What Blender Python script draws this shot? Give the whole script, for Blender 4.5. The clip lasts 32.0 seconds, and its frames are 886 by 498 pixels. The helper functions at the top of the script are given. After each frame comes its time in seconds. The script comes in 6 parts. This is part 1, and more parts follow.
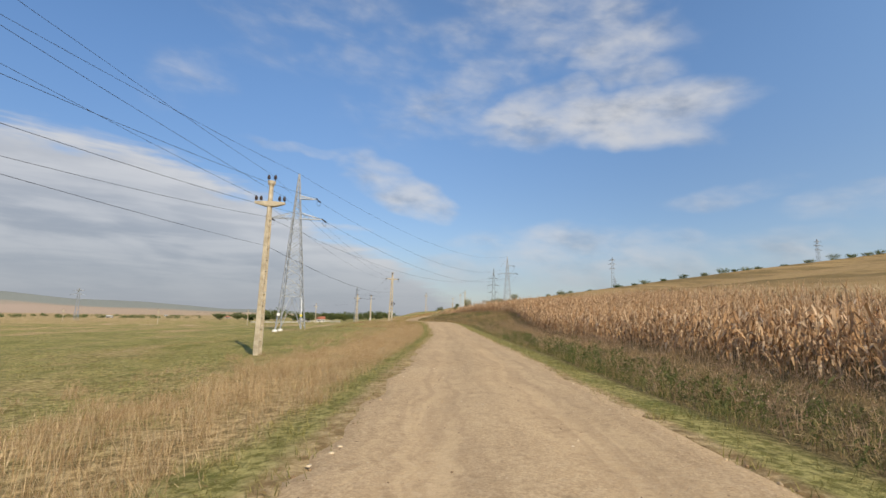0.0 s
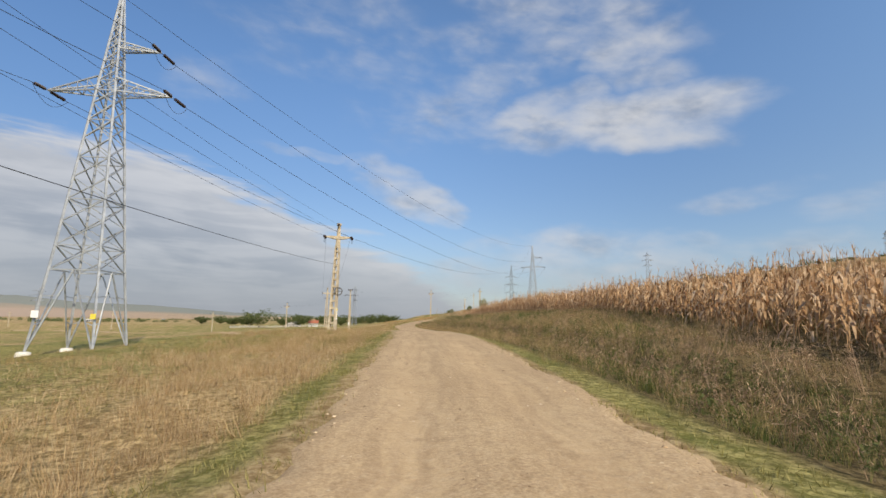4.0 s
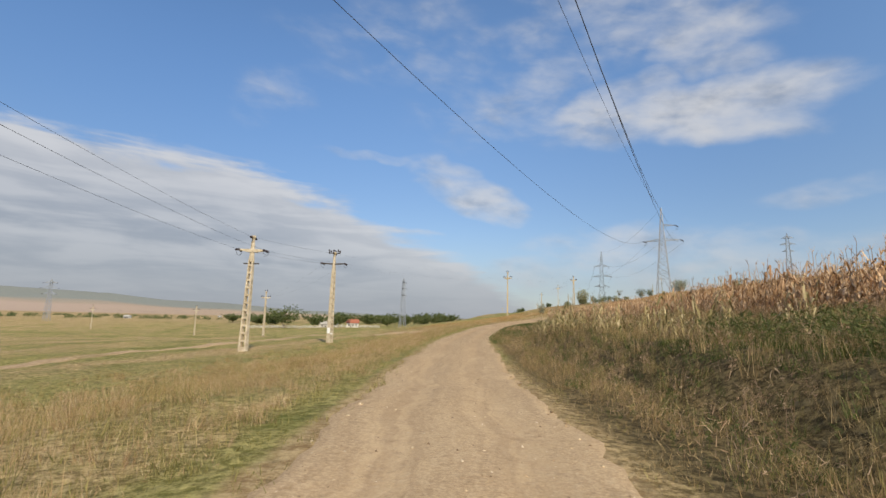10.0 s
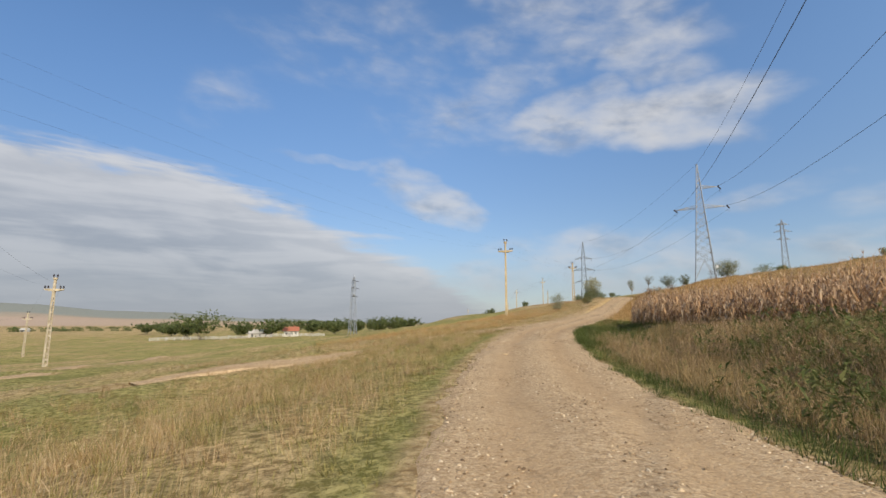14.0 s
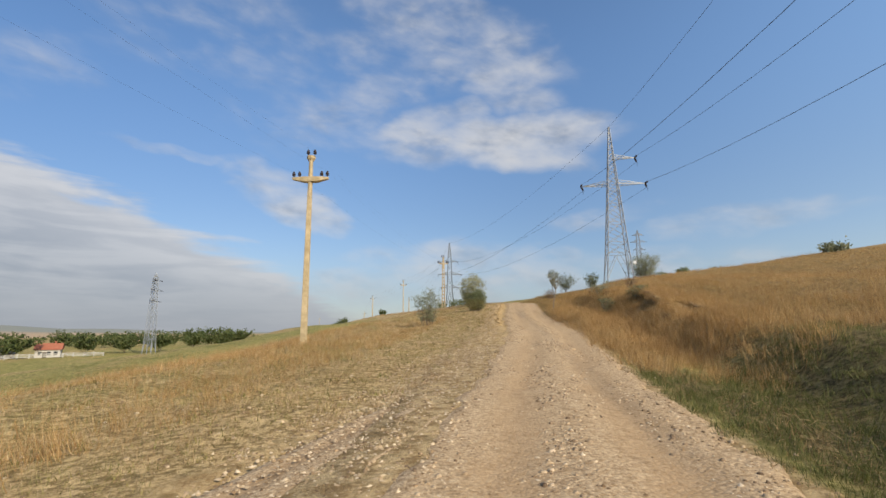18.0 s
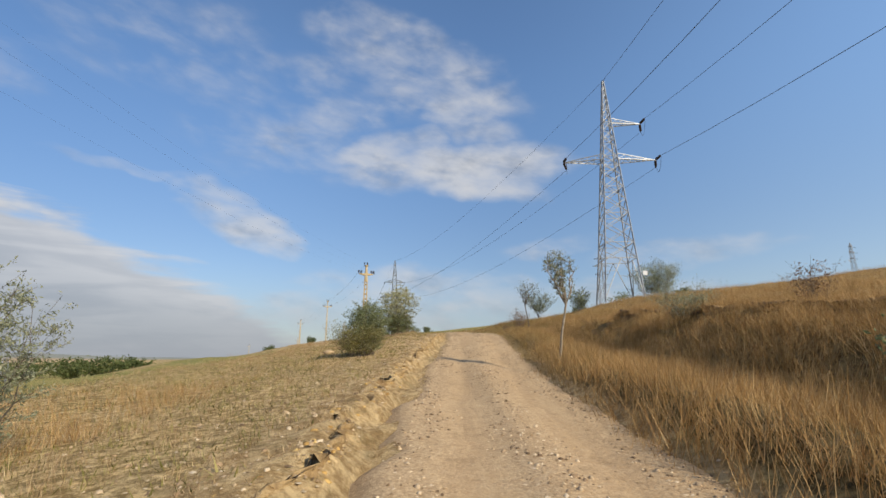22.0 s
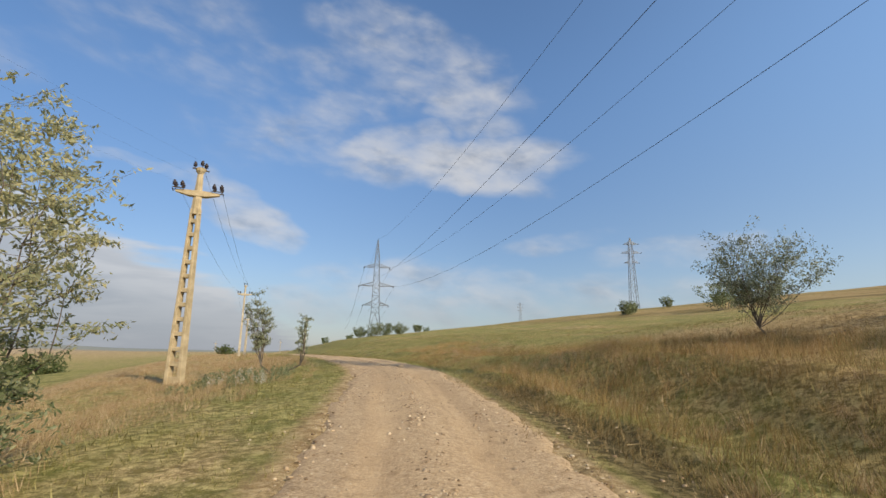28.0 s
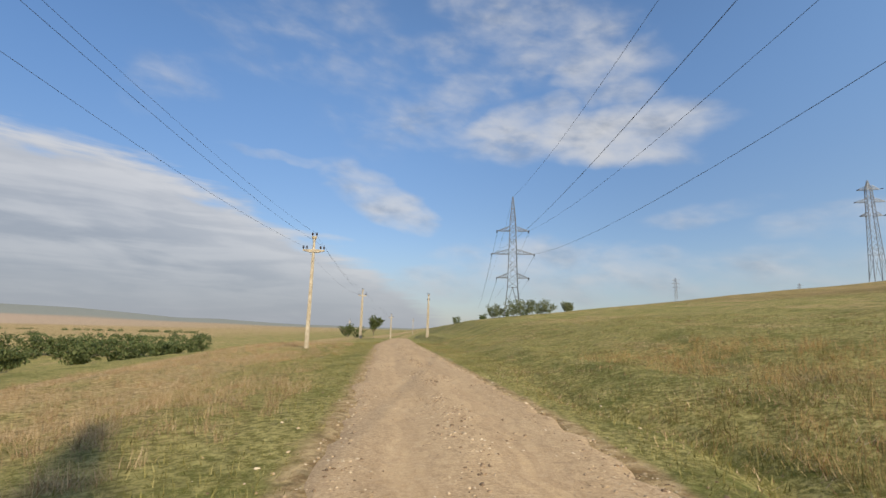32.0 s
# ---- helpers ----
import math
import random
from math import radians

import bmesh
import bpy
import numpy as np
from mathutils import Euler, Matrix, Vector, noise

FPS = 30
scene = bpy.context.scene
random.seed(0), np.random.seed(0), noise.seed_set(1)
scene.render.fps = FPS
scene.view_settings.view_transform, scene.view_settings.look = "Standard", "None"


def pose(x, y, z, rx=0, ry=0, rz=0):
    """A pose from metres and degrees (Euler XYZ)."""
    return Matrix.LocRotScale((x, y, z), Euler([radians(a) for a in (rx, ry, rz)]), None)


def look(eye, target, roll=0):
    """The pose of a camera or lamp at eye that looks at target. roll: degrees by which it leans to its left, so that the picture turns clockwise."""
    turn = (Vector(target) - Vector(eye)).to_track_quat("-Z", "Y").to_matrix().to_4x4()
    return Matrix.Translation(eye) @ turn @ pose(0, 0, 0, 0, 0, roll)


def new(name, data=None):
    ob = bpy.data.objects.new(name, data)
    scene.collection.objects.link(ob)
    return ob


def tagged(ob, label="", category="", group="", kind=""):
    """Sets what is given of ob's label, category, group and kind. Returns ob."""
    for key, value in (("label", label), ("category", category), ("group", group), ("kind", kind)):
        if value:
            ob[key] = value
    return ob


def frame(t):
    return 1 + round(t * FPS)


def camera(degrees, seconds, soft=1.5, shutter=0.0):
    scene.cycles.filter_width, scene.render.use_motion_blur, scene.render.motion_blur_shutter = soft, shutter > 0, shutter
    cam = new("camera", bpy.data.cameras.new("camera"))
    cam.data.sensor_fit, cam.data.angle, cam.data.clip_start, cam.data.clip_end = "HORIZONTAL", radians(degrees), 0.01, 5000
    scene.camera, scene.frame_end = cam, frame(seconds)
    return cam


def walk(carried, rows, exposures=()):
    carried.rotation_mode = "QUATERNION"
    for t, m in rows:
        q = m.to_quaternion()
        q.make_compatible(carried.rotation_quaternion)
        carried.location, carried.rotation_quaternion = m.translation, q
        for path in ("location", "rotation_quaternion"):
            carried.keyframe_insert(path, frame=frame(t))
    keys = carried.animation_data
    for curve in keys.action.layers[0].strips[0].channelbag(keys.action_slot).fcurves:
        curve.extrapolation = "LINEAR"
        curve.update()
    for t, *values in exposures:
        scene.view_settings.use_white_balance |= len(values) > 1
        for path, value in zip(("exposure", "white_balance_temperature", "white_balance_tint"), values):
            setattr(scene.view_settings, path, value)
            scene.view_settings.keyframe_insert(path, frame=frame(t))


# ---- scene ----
cam = camera(85.7, 32.0)
PATH = [
    (0, (3.851, 1.874, 1.394), (3.818, 3.855, 1.672), 0.9),
    (0.5, (3.812, 7.684, 1.448), (3.774, 9.665, 1.722), 1.1),
    (1, (3.808, 13.631, 1.466), (3.761, 15.612, 1.738), 1.4),
    (1.5, (3.815, 19.326, 1.357), (3.764, 21.307, 1.629), 1.3),
    (2, (3.863, 25.271, 1.281), (3.808, 27.251, 1.56), 1.3),
    (2.5, (3.779, 31.335, 1.243), (3.725, 33.314, 1.528), 1.2),
    (3, (3.763, 37.345, 1.219), (3.703, 39.323, 1.511), 1.1),
    (3.5, (3.726, 43.279, 1.182), (3.658, 45.256, 1.478), 1.0),
    (4, (3.582, 49.178, 1.272), (3.503, 51.155, 1.565), 0.9),
    (4.5, (3.343, 54.885, 1.488), (3.253, 56.862, 1.775), 1.0),
    (6.5, (1.586, 78.618, 1.998), (1.399, 80.59, 2.278), 1.5),
    (7, (0.998, 83.793, 1.972), (0.782, 85.762, 2.246), 1.4),
    (7.5, (0.427, 88.824, 1.826), (0.187, 90.79, 2.103), 1.5),
    (8, (-0.192, 93.913, 1.544), (-0.446, 95.876, 1.829), 1.6),
    (8.5, (-0.952, 99.198, 1.657), (-1.219, 101.159, 1.942), 1.8),
    (9, (-1.947, 104.604, 1.599), (-2.232, 106.563, 1.888), 1.7),
    (9.5, (-2.84, 109.91, 1.635), (-3.146, 111.866, 1.921), 1.7),
    (10, (-3.68, 115.112, 1.545), (-4.011, 117.063, 1.831), 1.5),
    (10.5, (-4.678, 120.263, 1.492), (-5.028, 122.211, 1.778), 1.6),
    (11, (-5.687, 125.121, 1.48), (-6.038, 127.069, 1.766), 1.3),
    (11.5, (-6.54, 129.911, 1.395), (-6.882, 131.86, 1.686), 1.1),
    (12, (-7.265, 134.78, 1.351), (-7.592, 136.732, 1.644), 0.9),
    (12.5, (-7.881, 139.662, 1.487), (-8.18, 141.617, 1.783), 0.4),
    (13, (-8.686, 144.611, 1.574), (-8.946, 146.572, 1.869), 0.4),
    (13.5, (-9.278, 149.751, 1.38), (-9.492, 151.717, 1.682), 0.1),
    (14, (-9.588, 154.826, 1.312), (-9.75, 156.796, 1.618), 0.1),
    (14.5, (-9.515, 160.058, 1.596), (-9.623, 162.032, 1.9), 0.2),
    (16.5, (-7.747, 178.622, 2.22), (-7.567, 180.589, 2.536), 0.0),
    (17, (-6.904, 182.408, 2.347), (-6.65, 184.366, 2.668), 0.0),
    (17.5, (-5.994, 185.88, 2.442), (-5.667, 187.825, 2.772), -0.1),
    (18, (-5.009, 189.037, 2.547), (-4.608, 190.967, 2.887), -0.3),
    (18.5, (-3.847, 191.904, 2.675), (-3.383, 193.817, 3.028), -0.3),
    (19, (-2.745, 194.723, 2.806), (-2.226, 196.619, 3.176), -0.4),
    (19.5, (-1.559, 197.437, 2.981), (-1.001, 199.319, 3.367), -0.4),
    (20, (-0.507, 200.315, 3.17), (0.084, 202.182, 3.576), -0.4),
    (20.5, (0.588, 203.219, 3.391), (1.2, 205.077, 3.808), -0.3),
    (21, (1.871, 206.2, 3.66), (2.48, 208.056, 4.089), -0.0),
    (21.5, (2.985, 209.281, 3.898), (3.577, 211.14, 4.339), -0.0),
    (22, (3.913, 212.147, 4.18), (4.488, 214.01, 4.626), 0.1),
    (22.5, (4.715, 214.908, 4.481), (5.285, 216.772, 4.926), 0.1),
    (23, (5.61, 217.692, 4.72), (6.183, 219.554, 5.172), 0.2),
    (23.5, (6.502, 220.311, 4.918), (7.083, 222.17, 5.371), 0.2),
    (24, (7.477, 223.115, 5.22), (8.074, 224.967, 5.682), 0.3),
    (24.5, (8.489, 225.947, 5.485), (9.118, 227.787, 5.951), 0.5),
    (26.5, (13.887, 238.343, 6.985), (14.568, 240.166, 7.445), 0.8),
    (27, (14.689, 242.117, 7.243), (15.341, 243.954, 7.691), 0.6),
    (27.5, (15.697, 245.515, 7.489), (16.311, 247.367, 7.928), 0.8),
    (28, (16.554, 248.946, 7.705), (17.129, 250.814, 8.129), 0.8),
    (28.5, (17.395, 252.367, 7.957), (17.921, 254.253, 8.365), 0.9),
    (29, (18.117, 255.834, 8.178), (18.589, 257.738, 8.57), 1.1),
    (29.5, (18.812, 258.883, 8.237), (19.221, 260.803, 8.619), 1.3),
    (30, (19.614, 262.478, 8.248), (19.947, 264.415, 8.621), 1.3),
    (30.5, (19.844, 266.049, 8.445), (20.098, 268.0, 8.806), 1.4),
    (31, (19.944, 269.489, 8.608), (20.12, 271.45, 8.957), 1.6),
    (31.5, (19.974, 273.019, 8.768), (20.079, 274.988, 9.104), 1.7),
    (32, (19.944, 276.455, 8.763), (19.988, 278.428, 9.091), 1.7),
]
walk(cam, [(t, look(eye, target, roll)) for t, eye, target, roll in PATH])
SKY_AIR, SKY_DUST, SKY_OZONE, SKY_STRENGTH, SUN_POWER = 1.0, 0.3, 1.2, 0.11, 5.0
SUN_TONE = (1.0, 0.86, 0.65)
SKY_LOW, SKY_TINT, HAZE = (0.80, 0.83, 0.92, 1.0), (1.14, 1.36, 1.56, 1.0), 0.62
SKY_EAST, SKY_WEST, SKY_ZENITH = (1.50, 1.38, 1.26, 1.0), (0.84, 0.88, 0.92, 1.0), (0.62, 0.72, 0.82, 1.0)
CLOUD_WHITE, CLOUD_GREY, CLOUD_HAZE = (5.9, 5.9, 6.0, 1.0), (3.15, 3.4, 3.85, 1.0), (3.0, 3.4, 4.05, 1.0)

# ---- world and sun ----
SUN_AZ, SUN_EL = radians(151.2), radians(33)
world = bpy.data.worlds.new("sky")
scene.world = world
world.use_nodes = True


class Nodes:
    """Short writing of node trees."""

    def __init__(self, tree):
        self.t = tree
        self.t.nodes.clear()

    def add(self, kind, **props):
        n = self.t.nodes.new(kind)
        for k, v in props.items():
            if k == "inp":
                for key, val in v.items():
                    self.put(n.inputs[key], val)
            elif k == "blend_type":
                n.blend_type = v
            elif k == "data_type":
                n.data_type = v
            elif k == "operation":
                n.operation = v
            elif k == "sky_type":
                n.sky_type = v
            elif k == "attribute_name":
                n.attribute_name = v
            elif k == "interpolation_type":
                n.interpolation_type = v
        return n

    def put(self, sock, val):
        if isinstance(val, bpy.types.NodeSocket):
            self.t.links.new(val, sock)
        else:
            sock.default_value = val

    def math(self, op, a, b=0.0, c=0.0, clamp=False):
        n = self.t.nodes.new("ShaderNodeMath")
        n.operation, n.use_clamp = op, clamp
        self.put(n.inputs[0], a), self.put(n.inputs[1], b), self.put(n.inputs[2], c)
        return n.outputs[0]

    def step(self, v, lo, hi, a=0.0, b=1.0):
        n = self.t.nodes.new("ShaderNodeMapRange")
        n.interpolation_type = "SMOOTHSTEP"
        for i, x in enumerate((v, lo, hi, a, b)):
            self.put(n.inputs[i], x)
        return n.outputs[0]

    def noise(self, vec, scale, detail=4.0, rough=0.55, distort=0.0):
        n = self.t.nodes.new("ShaderNodeTexNoise")
        if vec is not None:
            self.put(n.inputs["Vector"], vec)
        self.put(n.inputs["Scale"], scale), self.put(n.inputs["Detail"], detail)
        self.put(n.inputs["Roughness"], rough), self.put(n.inputs["Distortion"], distort)
        return n.outputs[0]

    def mix(self, f, a, b, blend="MIX"):
        n = self.t.nodes.new("ShaderNodeMix")
        n.data_type, n.blend_type = "RGBA", blend
        self.put(n.inputs[0], f), self.put(n.inputs[6], a), self.put(n.inputs[7], b)
        return n.outputs[2]

    def combine(self, x, y, z):
        n = self.t.nodes.new("ShaderNodeCombineXYZ")
        self.put(n.inputs[0], x), self.put(n.inputs[1], y), self.put(n.inputs[2], z)
        return n.outputs[0]


def rgb(r, g, b):
    return (r, g, b, 1.0)


W = Nodes(world.node_tree)
sky = W.add("ShaderNodeTexSky", sky_type="NISHITA")
sky.sun_disc, sky.sun_elevation, sky.sun_rotation = False, SUN_EL, SUN_AZ
sky.air_density, sky.dust_density, sky.ozone_density = SKY_AIR, SKY_DUST, SKY_OZONE
direction = W.add("ShaderNodeTexCoord").outputs["Generated"]
split = W.add("ShaderNodeSeparateXYZ", inp={0: direction}).outputs
azim = W.math("ARCTAN2", split[0], split[1])
elev = W.math("ARCSINE", split[2])
azd, eld = W.math("MULTIPLY", azim, 180 / math.pi), W.math("MULTIPLY", elev, 180 / math.pi)
flow = W.combine(W.math("MULTIPLY", azim, 5.0), W.math("ADD", W.math("MULTIPLY", elev, 11.0), W.math("MULTIPLY", azim, 0.9)), 0.0)
bend = W.noise(flow, 1.1, 3.0, 0.5)
bend2 = W.noise(W.combine(W.math("ADD", azim, 7.0), elev, 3.0), 5.0, 3.0, 0.5)
azw = W.math("ADD", azd, W.math("MULTIPLY", W.math("SUBTRACT", bend, 0.5), 9.0))
elw = W.math("ADD", eld, W.math("MULTIPLY", W.math("SUBTRACT", bend2, 0.5), 5.0))
puff = W.noise(flow, 1.5, 6.0, 0.5, 0.3)
fine = W.noise(flow, 4.6, 4.0, 0.5, 0.25)
streaks = W.noise(W.combine(W.math("MULTIPLY", azim, 3.4), W.math("MULTIPLY", elev, 24.0), 2.0), 1.3, 6.0, 0.55, 0.4)
# clouds as soft patches: azimuth, elevation, half widths, tilt, thickness (degrees)
CLOUDS = [
    (17.5, 22.3, 14.5, 3.4, 0, 1.02), (22, 20.6, 9.5, 2.3, -6, 0.95), (10, 24.6, 8, 2.4, 10, 0.9), (20, 29.5, 8.5, 4.0, -16, 0.72), (14, 33.5, 15, 4.6, -16, 0.6), (27, 22.4, 7, 2.0, -4, 0.7),
    (0, 27, 15, 8, 8, 0.36), (-17, 32, 15, 5, 8, 0.26), (-6.6, 15.3, 7.4, 2.3, -25, 0.82), (-3, 13.2, 4.2, 1.5, -20, 0.7), (-17, 18.6, 8, 0.75, 2, 0.46),
    (31, 13.2, 8, 1.5, 4, 0.4), (44, 11.0, 9, 2.2, 0, 0.5), (16, 7.5, 16, 3.4, -3, 0.62), (6, 5.0, 20, 2.6, 0, 0.6), (34, 6.5, 16, 2.6, 0, 0.5), (-31, 24, 6, 4, 20, 0.30),
    (95, 16, 22, 6, 0, 0.7), (150, 30, 26, 9, 10, 0.4), (-150, 20, 30, 8, 0, 0.7),
]
cover = None
for a0, e0, wa, we, tilt, thick in CLOUDS:
    da, de = W.math("SUBTRACT", azw, a0), W.math("SUBTRACT", elw, e0)
    c, s = math.cos(radians(tilt)), math.sin(radians(tilt))
    p = W.math("ADD", W.math("MULTIPLY", da, c / wa), W.math("MULTIPLY", de, s / wa))
    q = W.math("ADD", W.math("MULTIPLY", da, -s / we), W.math("MULTIPLY", de, c / we))
    r2 = W.math("ADD", W.math("MULTIPLY", p, p), W.math("MULTIPLY", q, q))
    one = W.math("MULTIPLY", W.step(r2, 1.7, 0.0), thick)
    cover = one if cover is None else W.math("MAXIMUM", cover, one)
# the long bank of cloud over the western hills, its top falling towards the north
slide = W.math("MAXIMUM", W.math("ADD", azd, 36.0), 0.0)
bank_top = W.math("SUBTRACT", 17.6, W.math("ADD", W.math("MULTIPLY", slide, 0.2), W.math("MULTIPLY", W.math("MULTIPLY", slide, slide), 0.0055)))
bank_top = W.math("SUBTRACT", bank_top, W.math("MULTIPLY", W.math("MAXIMUM", W.math("SUBTRACT", -70.0, azd), 0.0), 0.12))
sunk = W.math("ADD", W.math("SUBTRACT", bank_top, eld), W.math("ADD", W.math("MULTIPLY", W.math("SUBTRACT", puff, 0.5), 4.5), W.math("MULTIPLY", W.math("SUBTRACT", streaks, 0.5), 7.5)))
bank = W.step(sunk, -0.3, 2.6)
body = W.math("ADD", cover, W.math("MULTIPLY", W.math("SUBTRACT", puff, 0.5), 1.5))
body = W.math("ADD", body, W.math("MULTIPLY", W.math("SUBTRACT", fine, 0.5), 0.42))
alpha = W.math("MULTIPLY", W.step(body, 0.0, 1.35), W.step(cover, 0.02, 0.3))
alpha = W.math("MAXIMUM", alpha, bank)
haze = W.math("MULTIPLY", W.step(eld, 11, -1), HAZE)
lit = W.step(W.math("ADD", W.noise(flow, 1.8, 6.0, 0.55), W.math("MULTIPLY", W.math("SUBTRACT", fine, 0.5), 0.25)), 0.20, 0.58)
crest = W.step(sunk, 9.0, 0.5)
band = W.step(W.math("ADD", W.math("MULTIPLY", streaks, 0.65), W.math("MULTIPLY", puff, 0.35)), 0.40, 0.62)
bank_lit = W.math("ADD", W.math("MULTIPLY", crest, 0.6), W.math("MULTIPLY", band, 0.6), clamp=True)
lit = W.mix(bank, lit, bank_lit)
low = W.step(eld, 1, 9)
cloud_tone = W.mix(W.math("MULTIPLY", lit, W.math("ADD", 0.25, W.math("MULTIPLY", low, 0.75))), CLOUD_GREY, CLOUD_WHITE)
depth = W.mix(W.step(eld, 3, 34), SKY_LOW, SKY_TINT)
depth = W.mix(W.step(eld, 38, 85), depth, SKY_ZENITH)
blue = W.mix(1.0, sky.outputs[0], depth, "MULTIPLY")
blue = W.mix(W.step(azd, -2, -45), blue, W.mix(1.0, blue, SKY_WEST, "MULTIPLY"))
blue = W.mix(W.step(azd, 20, 68), blue, W.mix(1.0, blue, SKY_EAST, "MULTIPLY"))
air = W.mix(haze, blue, CLOUD_HAZE)
tone = W.mix(W.math("MULTIPLY", alpha, 0.88), air, cloud_tone)
back = W.add("ShaderNodeBackground", inp={0: tone, 1: SKY_STRENGTH})
W.t.links.new(back.outputs[0], W.add("ShaderNodeOutputWorld").inputs[0])

sun = new("sun", bpy.data.lights.new("sun", "SUN"))
sun.data.energy, sun.data.angle, sun.data.color = SUN_POWER, radians(0.6), SUN_TONE
sun.matrix_world = look((60 * math.sin(SUN_AZ), 60 * math.cos(SUN_AZ), 60 * math.tan(SUN_EL)), (0, 0, 0))


# ---- materials ----
def material(name):
    m = bpy.data.materials.new(name)
    m.use_nodes = True
    return m, Nodes(m.node_tree)


def finish(n, colour, rough=0.85, metal=0.0, bump=None, bump_size=0.02, strength=0.6, translucent=None, spec=0.3):
    b = n.add("ShaderNodeBsdfPrincipled", inp={"Base Color": colour, "Roughness": rough, "Metallic": metal, "Specular IOR Level": spec})
    if bump is not None:
        h = n.add("ShaderNodeBump", inp={"Height": bump, "Distance": bump_size, "Strength": strength})
        n.t.links.new(h.outputs[0], b.inputs["Normal"])
    out = n.add("ShaderNodeOutputMaterial")
    if translucent:
        tr = n.add("ShaderNodeBsdfTranslucent", inp={"Color": colour})
        mx = n.add("ShaderNodeMixShader", inp={0: translucent, 1: b.outputs[0], 2: tr.outputs[0]})
        n.t.links.new(mx.outputs[0], out.inputs[0])
    else:
        n.t.links.new(b.outputs[0], out.inputs[0])


def place(n):
    return n.add("ShaderNodeNewGeometry").outputs["Position"]


def attr(n, name):
    return n.add("ShaderNodeAttribute", attribute_name=name)


def plain(name, a, b, rough=0.8, metal=0.0, scale=6.0, bump=0.01, spec=0.3):
    """Two close tones mixed by coarse and fine grain, with a fine relief."""
    m, n = material(name)
    pos = n.add("ShaderNodeTexCoord").outputs["Object"]
    big, small = n.noise(pos, scale, 5.0), n.noise(pos, scale * 9, 3.0)
    f = n.step(n.math("ADD", n.math("MULTIPLY", big, 0.7), n.math("MULTIPLY", small, 0.3)), 0.35, 0.66)
    rnd = n.add("ShaderNodeObjectInfo").outputs["Random"]
    col = n.mix(n.math("MULTIPLY", rnd, 0.14), n.mix(f, rgb(*a), rgb(*b)), rgb(*[v * 0.6 for v in a]))
    finish(n, col, rough, metal, small, bump, 0.5, spec=spec)
    return m


def foliage(name, tones, translucent=0.25, rough=0.7, spec=0.2):
    """Leaves: each island its own tone between the ends given."""
    m, n = material(name)
    rnd = n.add("ShaderNodeNewGeometry").outputs["Random Per Island"]
    ramp = n.add("ShaderNodeValToRGB", inp={0: rnd})
    el = ramp.color_ramp.elements
    el[0].color, el[1].color = rgb(*tones[0]), rgb(*tones[-1])
    for i, t in enumerate(tones[1:-1], 1):
        el.new(i / (len(tones) - 1)).color = rgb(*t)
    patch = n.noise(place(n), 0.45, 3.0)
    col = n.mix(n.step(patch, 0.3, 0.75, 0.0, 0.35), ramp.outputs[0], rgb(*[v * 0.55 for v in tones[0]]))
    finish(n, col, rough, translucent=translucent, spec=spec)
    return m


M_CONCRETE = plain("weathered_concrete", (0.36, 0.30, 0.21), (0.58, 0.505, 0.375), 0.9, scale=3.0)
M_CONCRETE_OCHRE = plain("ochre_concrete", (0.37, 0.29, 0.165), (0.56, 0.45, 0.28), 0.9, scale=3.0)
M_STEEL = plain("galvanised_steel", (0.29, 0.31, 0.33), (0.46, 0.48, 0.50), 0.5, 0.4, 2.0, 0.002)
M_STEEL_FAR = plain("dull_steel", (0.26, 0.29, 0.33), (0.36, 0.39, 0.43), 0.6, 0.3, 2.0, 0.002)
M_IRON = plain("dark_iron", (0.05, 0.045, 0.04), (0.10, 0.085, 0.07), 0.7, 0.3, 12.0, 0.003)
M_PORCELAIN = plain("brown_porcelain", (0.025, 0.018, 0.02), (0.05, 0.035, 0.035), 0.5, 0.0, 20.0, 0.001, spec=0.3)
M_WIRE = plain("dark_wire", (0.05, 0.052, 0.06), (0.08, 0.082, 0.09), 0.6, 0.4, 4.0, 0.001)
M_BLOCK = plain("white_concrete", (0.66, 0.64, 0.58), (0.80, 0.78, 0.72), 0.9, scale=3.0)
M_BARK = plain("grey_bark", (0.10, 0.08, 0.06), (0.22, 0.18, 0.14), 0.95, scale=10.0, bump=0.03)
M_PALEBARK = plain("pale_bark", (0.20, 0.165, 0.12), (0.40, 0.34, 0.26), 0.95, scale=9.0, bump=0.03)
M_YELLOW = plain("yellow_plate", (0.62, 0.50, 0.05), (0.75, 0.62, 0.10), 0.5, scale=8.0)
M_WHITE = plain("white_paint", (0.72, 0.72, 0.70), (0.82, 0.82, 0.80), 0.6, scale=4.0)
M_ROOF = plain("red_tile", (0.30, 0.10, 0.06), (0.42, 0.17, 0.10), 0.85, scale=4.0)
M_GLASS = plain("dark_glass", (0.03, 0.035, 0.04), (0.05, 0.055, 0.06), 0.1, scale=2.0, spec=0.8)
M_EARTH = plain("clay_earth", (0.20, 0.13, 0.07), (0.36, 0.25, 0.13), 0.95, scale=2.0, bump=0.06)
M_GULLY = plain("gully_earth", (0.24, 0.155, 0.07), (0.50, 0.36, 0.175), 0.95, scale=3.0, bump=0.08)
M_CLAYFACE = plain("bare_clay", (0.36, 0.24, 0.095), (0.60, 0.45, 0.22), 0.95, scale=2.4, bump=0.08)
M_STONE = foliage("pale_gravel", [(0.17, 0.11, 0.063), (0.38, 0.265, 0.15), (0.56, 0.415, 0.25), (0.76, 0.62, 0.43)], 0, 0.95)
